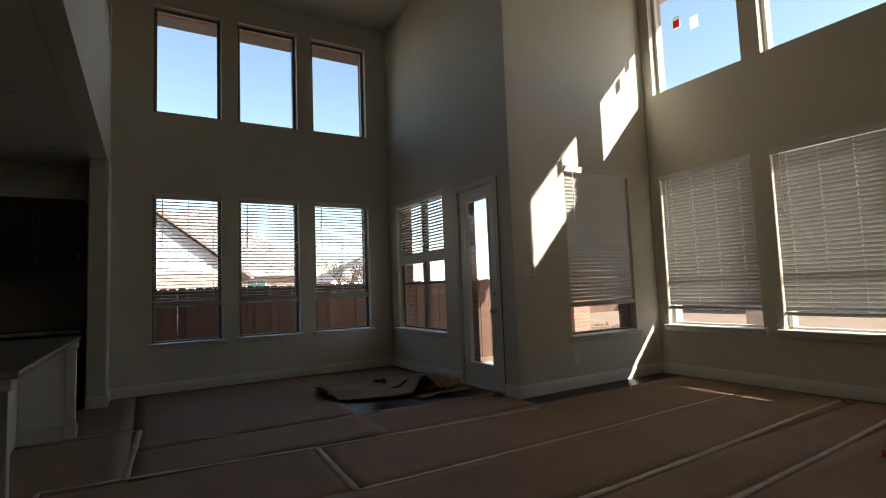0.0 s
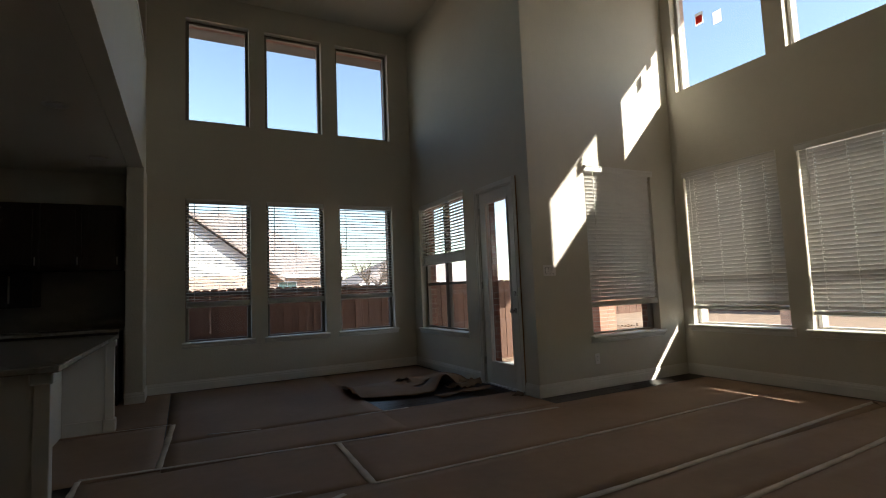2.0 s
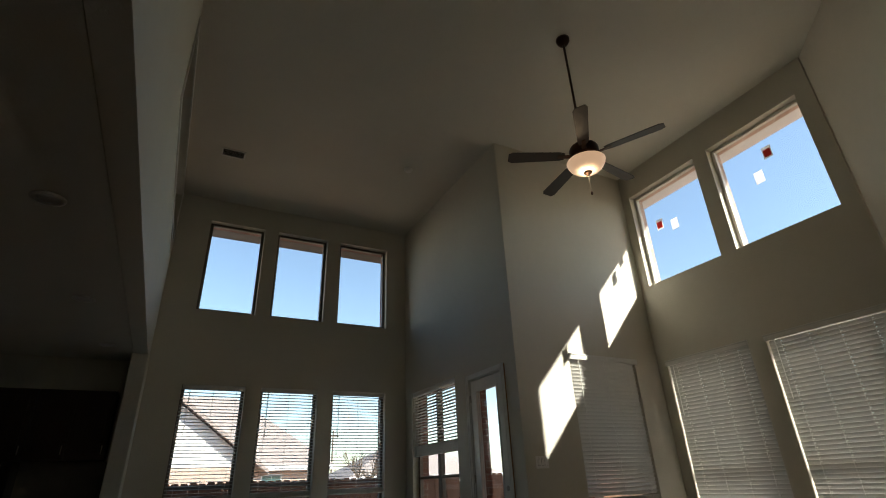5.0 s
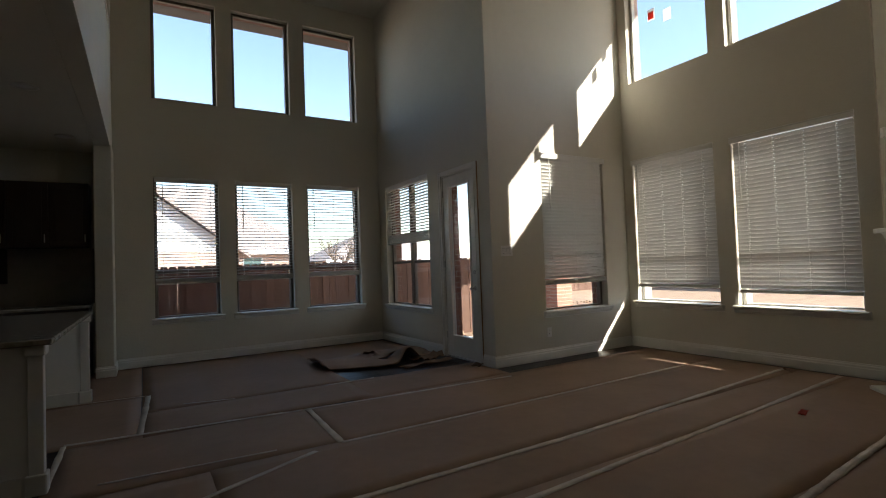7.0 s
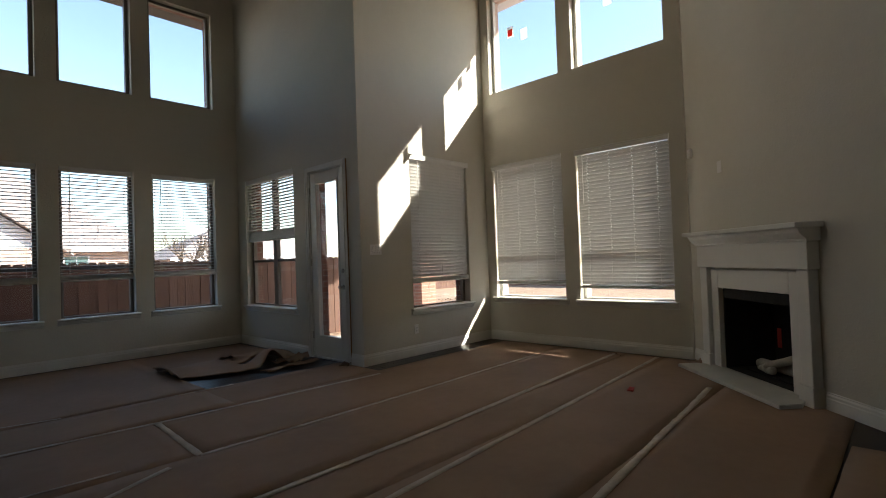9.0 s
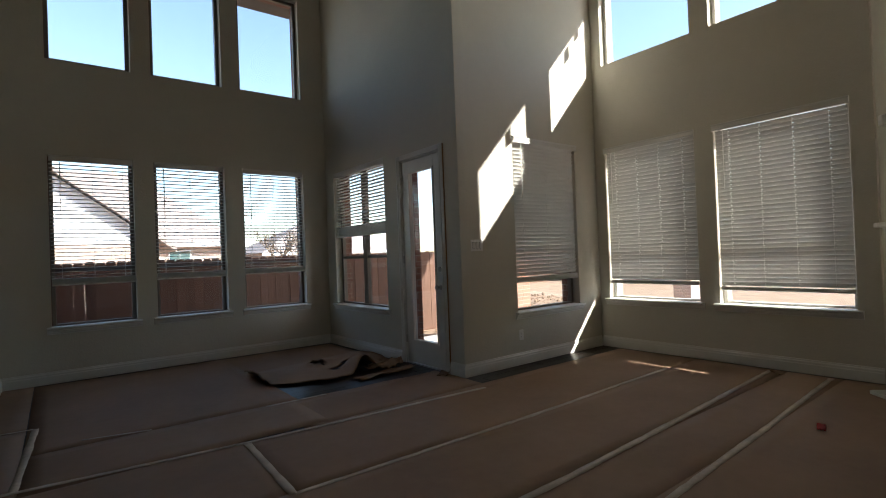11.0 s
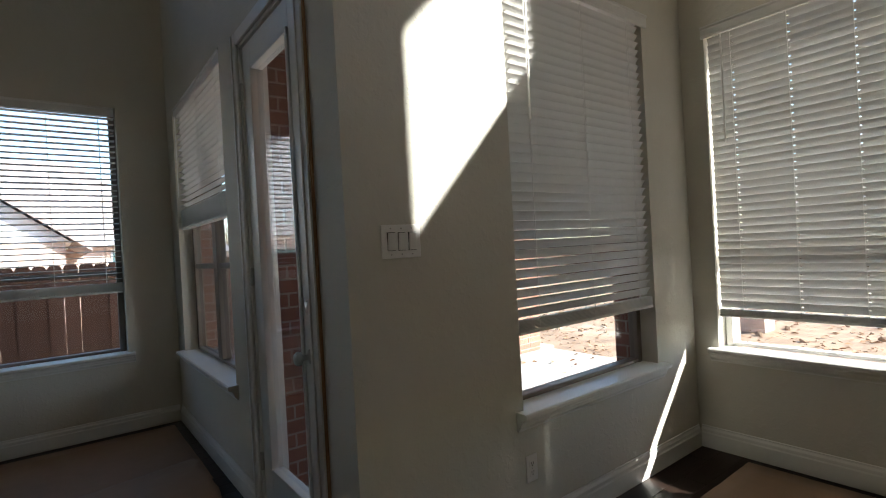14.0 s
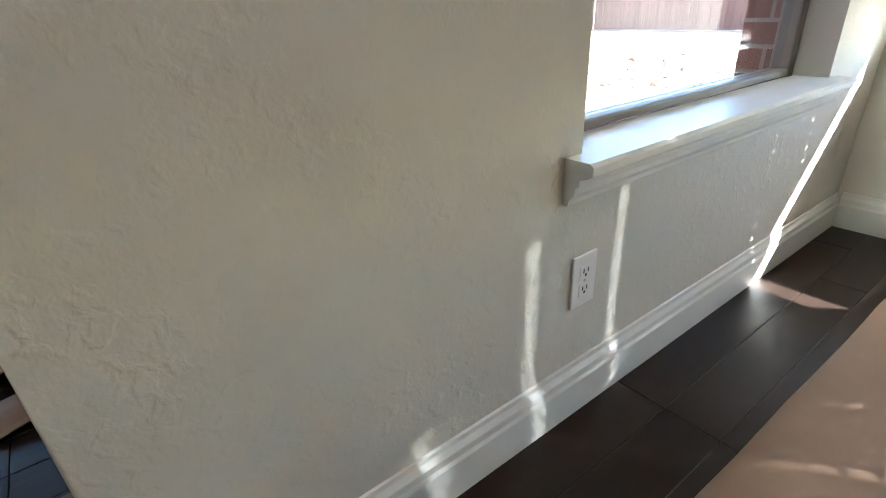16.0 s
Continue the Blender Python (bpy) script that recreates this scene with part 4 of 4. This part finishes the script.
fence(pose(-9, 9.75, -0.45), 16.35, "reddish cedar board fence with dog-ear tops")
fence(pose(7.6, 19.2, -0.45), 16.4, "sunlit cedar board fence across the far yard")
fence(pose(24.0, 19.2, -0.45, 0, 0, -90), 24.0, "sunlit cedar board fence along the side yard")


def brick_column(x, y, z, size, height, material, label):
    w = base("brick_column", pose(x, y, z), label, "column")
    part("core", box(-size / 2 + 0.006, size / 2 - 0.006, -size / 2 + 0.006, size / 2 - 0.006, 0, height), MORTAR, w)
    bm = box(-0.098, 0.098, 0, 0.05, 0, 0.063, 0.003)
    first = part("brick", bm, material, w)
    me = first.data
    bpy.data.objects.remove(first)
    n = int(height / 0.0745)
    for c in range(n):
        for side in range(4):
            for k in range(2):
                b = new("brick", me)
                b.parent = w
                off = 0.052 if c % 2 else -0.052
                b.matrix_basis = pose(0, 0, 0, 0, 0, 90 * side) @ pose(-0.105 + 0.21 * k + (off * 0.35), -size / 2, 0.006 + c * 0.0745)
    part("cap", box(-size / 2 - 0.03, size / 2 + 0.03, -size / 2 - 0.03, size / 2 + 0.03, height, height + 0.08, 0.01), CONCRETE, w)


brick_column(7.62, 7.55, -0.45, 0.44, 3.325, BRICK, "square red brick column at the patio corner")
brick_column(12.5, 6.4, -0.45, 0.44, 1.25, PALE_BRICK, "low pale brick pier standing in the dirt yard")
tagged(link("patio_beam", box(3.75, 8.85, 7.40, 7.62, 2.96, 3.22, 0.006), VINYL), "painted beam over the patio column", "beam", kind="structure")


tagged(link("patio_cover", box(3.72, 8.95, 4.51, 7.85, 3.225, 3.345), VINYL), "brown cover over the patio", "patio cover", kind="structure")


def gable_house():
    w = base("neighbour_house", pose(0, 20, -0.45), "white sided gable house with a brick base beyond the fence", "house")
    bm = bmesh.new()
    pts = [(-8.4, 2.5), (3.0, 2.5), (-2.7, 6.85)]
    a, b = [bm.verts.new((x, 0, z)) for x, z in pts], [bm.verts.new((x, 9, z)) for x, z in pts]
    bm.faces.new(a)
    bm.faces.new(b)
    for i in range(3):
        bm.faces.new((a[i], a[(i + 1) % 3], b[(i + 1) % 3], b[i]))
    part("gable_wall", bm, SIDING, w, "white lap siding")
    part("wall", box(-8.3, 2.85, 0.02, 9, 0, 2.498), HOUSE_BRICK, w, "pale brick base")
    for s in (1, -1):
        bm = bmesh.new()
        x1, zx = (3.45, 2.22) if s > 0 else (-8.85, 2.22)
        q = [(-2.7, -0.35, 6.92), (x1, -0.35, zx), (x1, 9.4, zx), (-2.7, 9.4, 6.92)]
        lo = [bm.verts.new(p) for p in q]
        hi = [bm.verts.new((p[0], p[1], p[2] + 0.16)) for p in q]
        bm.faces.new(lo)
        bm.faces.new(hi)
        for i in range(4):
            bm.faces.new((lo[i], lo[(i + 1) % 4], hi[(i + 1) % 4], hi[i]))
        part("roof", bm, SHINGLE, w, "brown shingle roof with a dark rake edge")
    for x in (-0.75, -4.6):
        win = part("window", box(x - 0.45, x + 0.45, -0.03, 0.015, 3.2, 4.4, 0.004), SIDING, w)
        part("pane", box(x - 0.39, x + 0.39, -0.045, -0.031, 3.26, 4.34), SHUTTER_GLASS, win)
    win = part("window", box(-2.5, -1.2, -0.02, 0.018, 1.0, 2.1, 0.004), SIDING, w)
    part("pane", box(-2.44, -1.26, -0.035, -0.021, 1.06, 2.04), SHUTTER_GLASS, win)


gable_house()


def hip_house(m, L, D, eave, ridge, label):
    w = base("neighbour_house", m, label, "house")
    part("wall", box(0.4, L - 0.4, 0.4, D - 0.4, 0, eave), HOUSE_BRICK, w, "pale brick walls")
    bm = bmesh.new()
    q = [bm.verts.new(p) for p in ((0, 0, eave), (L, 0, eave), (L, D, eave), (0, D, eave))]
    r = [bm.verts.new((D * 0.5, D / 2, ridge)), bm.verts.new((L - D * 0.5, D / 2, ridge))]
    for f in ((q[0], q[1], r[1], r[0]), (q[1], q[2], r[1]), (q[2], q[3], r[0], r[1]), (q[3], q[0], r[0]), tuple(q)):
        bm.faces.new(f)
    part("roof", bm, SHINGLE, w, "brown shingle hip roof")
    part("fascia", box(0.0, L, -0.02, -0.001, eave - 0.2, eave + 0.02), SIDING, w)
    for x in (L * 0.2, L * 0.5, L * 0.78):
        win = part("window", box(x - 0.5, x + 0.5, 0.36, 0.41, 0.75, eave - 0.35, 0.01), SIDING, w)
        for s in (0, 1):
            part("pane", box(x - 0.44 + 0.45 * s, x - 0.02 + 0.45 * s, 0.345, 0.359, 0.81, eave - 0.41), SHUTTER_GLASS, win)


hip_house(pose(-6, 27, -0.45), 14.0, 9.5, 2.8, 6.7, "brick house with a brown hip roof behind the fence")
hip_house(pose(27, 12, -0.45, 0, 0, -90), 16.0, 9.0, 2.7, 5.6, "pale brick house across the side yard")
hip_house(pose(11, 34, -0.45), 12.0, 9.0, 2.3, 4.6, "distant brick house with a brown roof")


def bare_tree(x, y, z, height, seed):
    rnd = random.Random(seed)
    w = base("bare_tree", pose(x, y, z), "small leafless tree far behind the fence", "tree")
    bm = bmesh.new()

    def limb(bm, p, d, length, r, depth):
        q = p + d * length
        side = d.orthogonal().normalized()
        up = d.cross(side)
        ring = lambda c, rr: [bm.verts.new(c + (side * math.cos(t) + up * math.sin(t)) * rr) for t in (0, 1.57, 3.14, 4.71)]
        a, b = ring(p, r), ring(q, r * 0.65)
        for i in range(4):
            bm.faces.new((a[i], a[(i + 1) % 4], b[(i + 1) % 4], b[i]))
        if depth:
            for k in range(3):
                limb(bm, p + d * length * rnd.uniform(0.6, 1), (d + Vector((rnd.uniform(-1, 1), rnd.uniform(-1, 1), rnd.uniform(-0.1, 0.7))) * 0.75).normalized(), length * rnd.uniform(0.55, 0.8), r * 0.6, depth - 1)
    limb(bm, Vector((0, 0, 0)), Vector((0, 0, 1)), height * 0.35, 0.09, 0)
    part("trunk", bm, BARK, w)
    bm = bmesh.new()
    for k in range(4):
        limb(bm, Vector((0, 0, height * 0.33)), Vector((rnd.uniform(-0.7, 0.7), rnd.uniform(-0.7, 0.7), 1)).normalized(), height * 0.26, 0.055, 4)
    part("crown", bm, BARK, w)


bare_tree(9.6, 27, -0.45, 3.9, 3)
bare_tree(11.8, 30, -0.45, 3.4, 5)
pole = base("utility_pole", pose(13.2, 46, -0.45), "thin wooden utility pole in the distance", "utility pole")
part("pole", lathe([(0.09, 0), (0.06, 6.4)], 10), BARK, pole)
part("crossarm", box(-0.5, 0.5, -0.04, 0.04, 5.9, 5.98), BARK, pole)

# ---- bare hardwood planks where the paper is missing ----
PLANK = {}


def plank(x0, x1, y0):
    key = round(x1 - x0, 2)
    if key not in PLANK:
        first = part("plank", box(0, key - 0.002, 0, 0.1255, -0.011, 0.0, 0.0012), WOOD, floor)
        PLANK[key] = first.data
        first.matrix_basis = pose(x0, y0, 0)
        return
    p = new("plank", PLANK[key])
    p.parent = floor
    p.matrix_basis = pose(x0, y0, 0)


for r in range(29):
    y = 3.72 + 0.127 * r
    end = 5.84 if y + 0.127 < 4.24 else 3.43
    x = 1.45 - 0.3 * (r * 7 % 4)
    while x < end - 0.05:
        x1 = min(x + (0.9, 1.2, 1.5)[(r + int(x * 3)) % 3], end)
        x1 = x + round(x1 - x, 1) if x1 < end else end
        plank(x, x1, y)
        x = x1
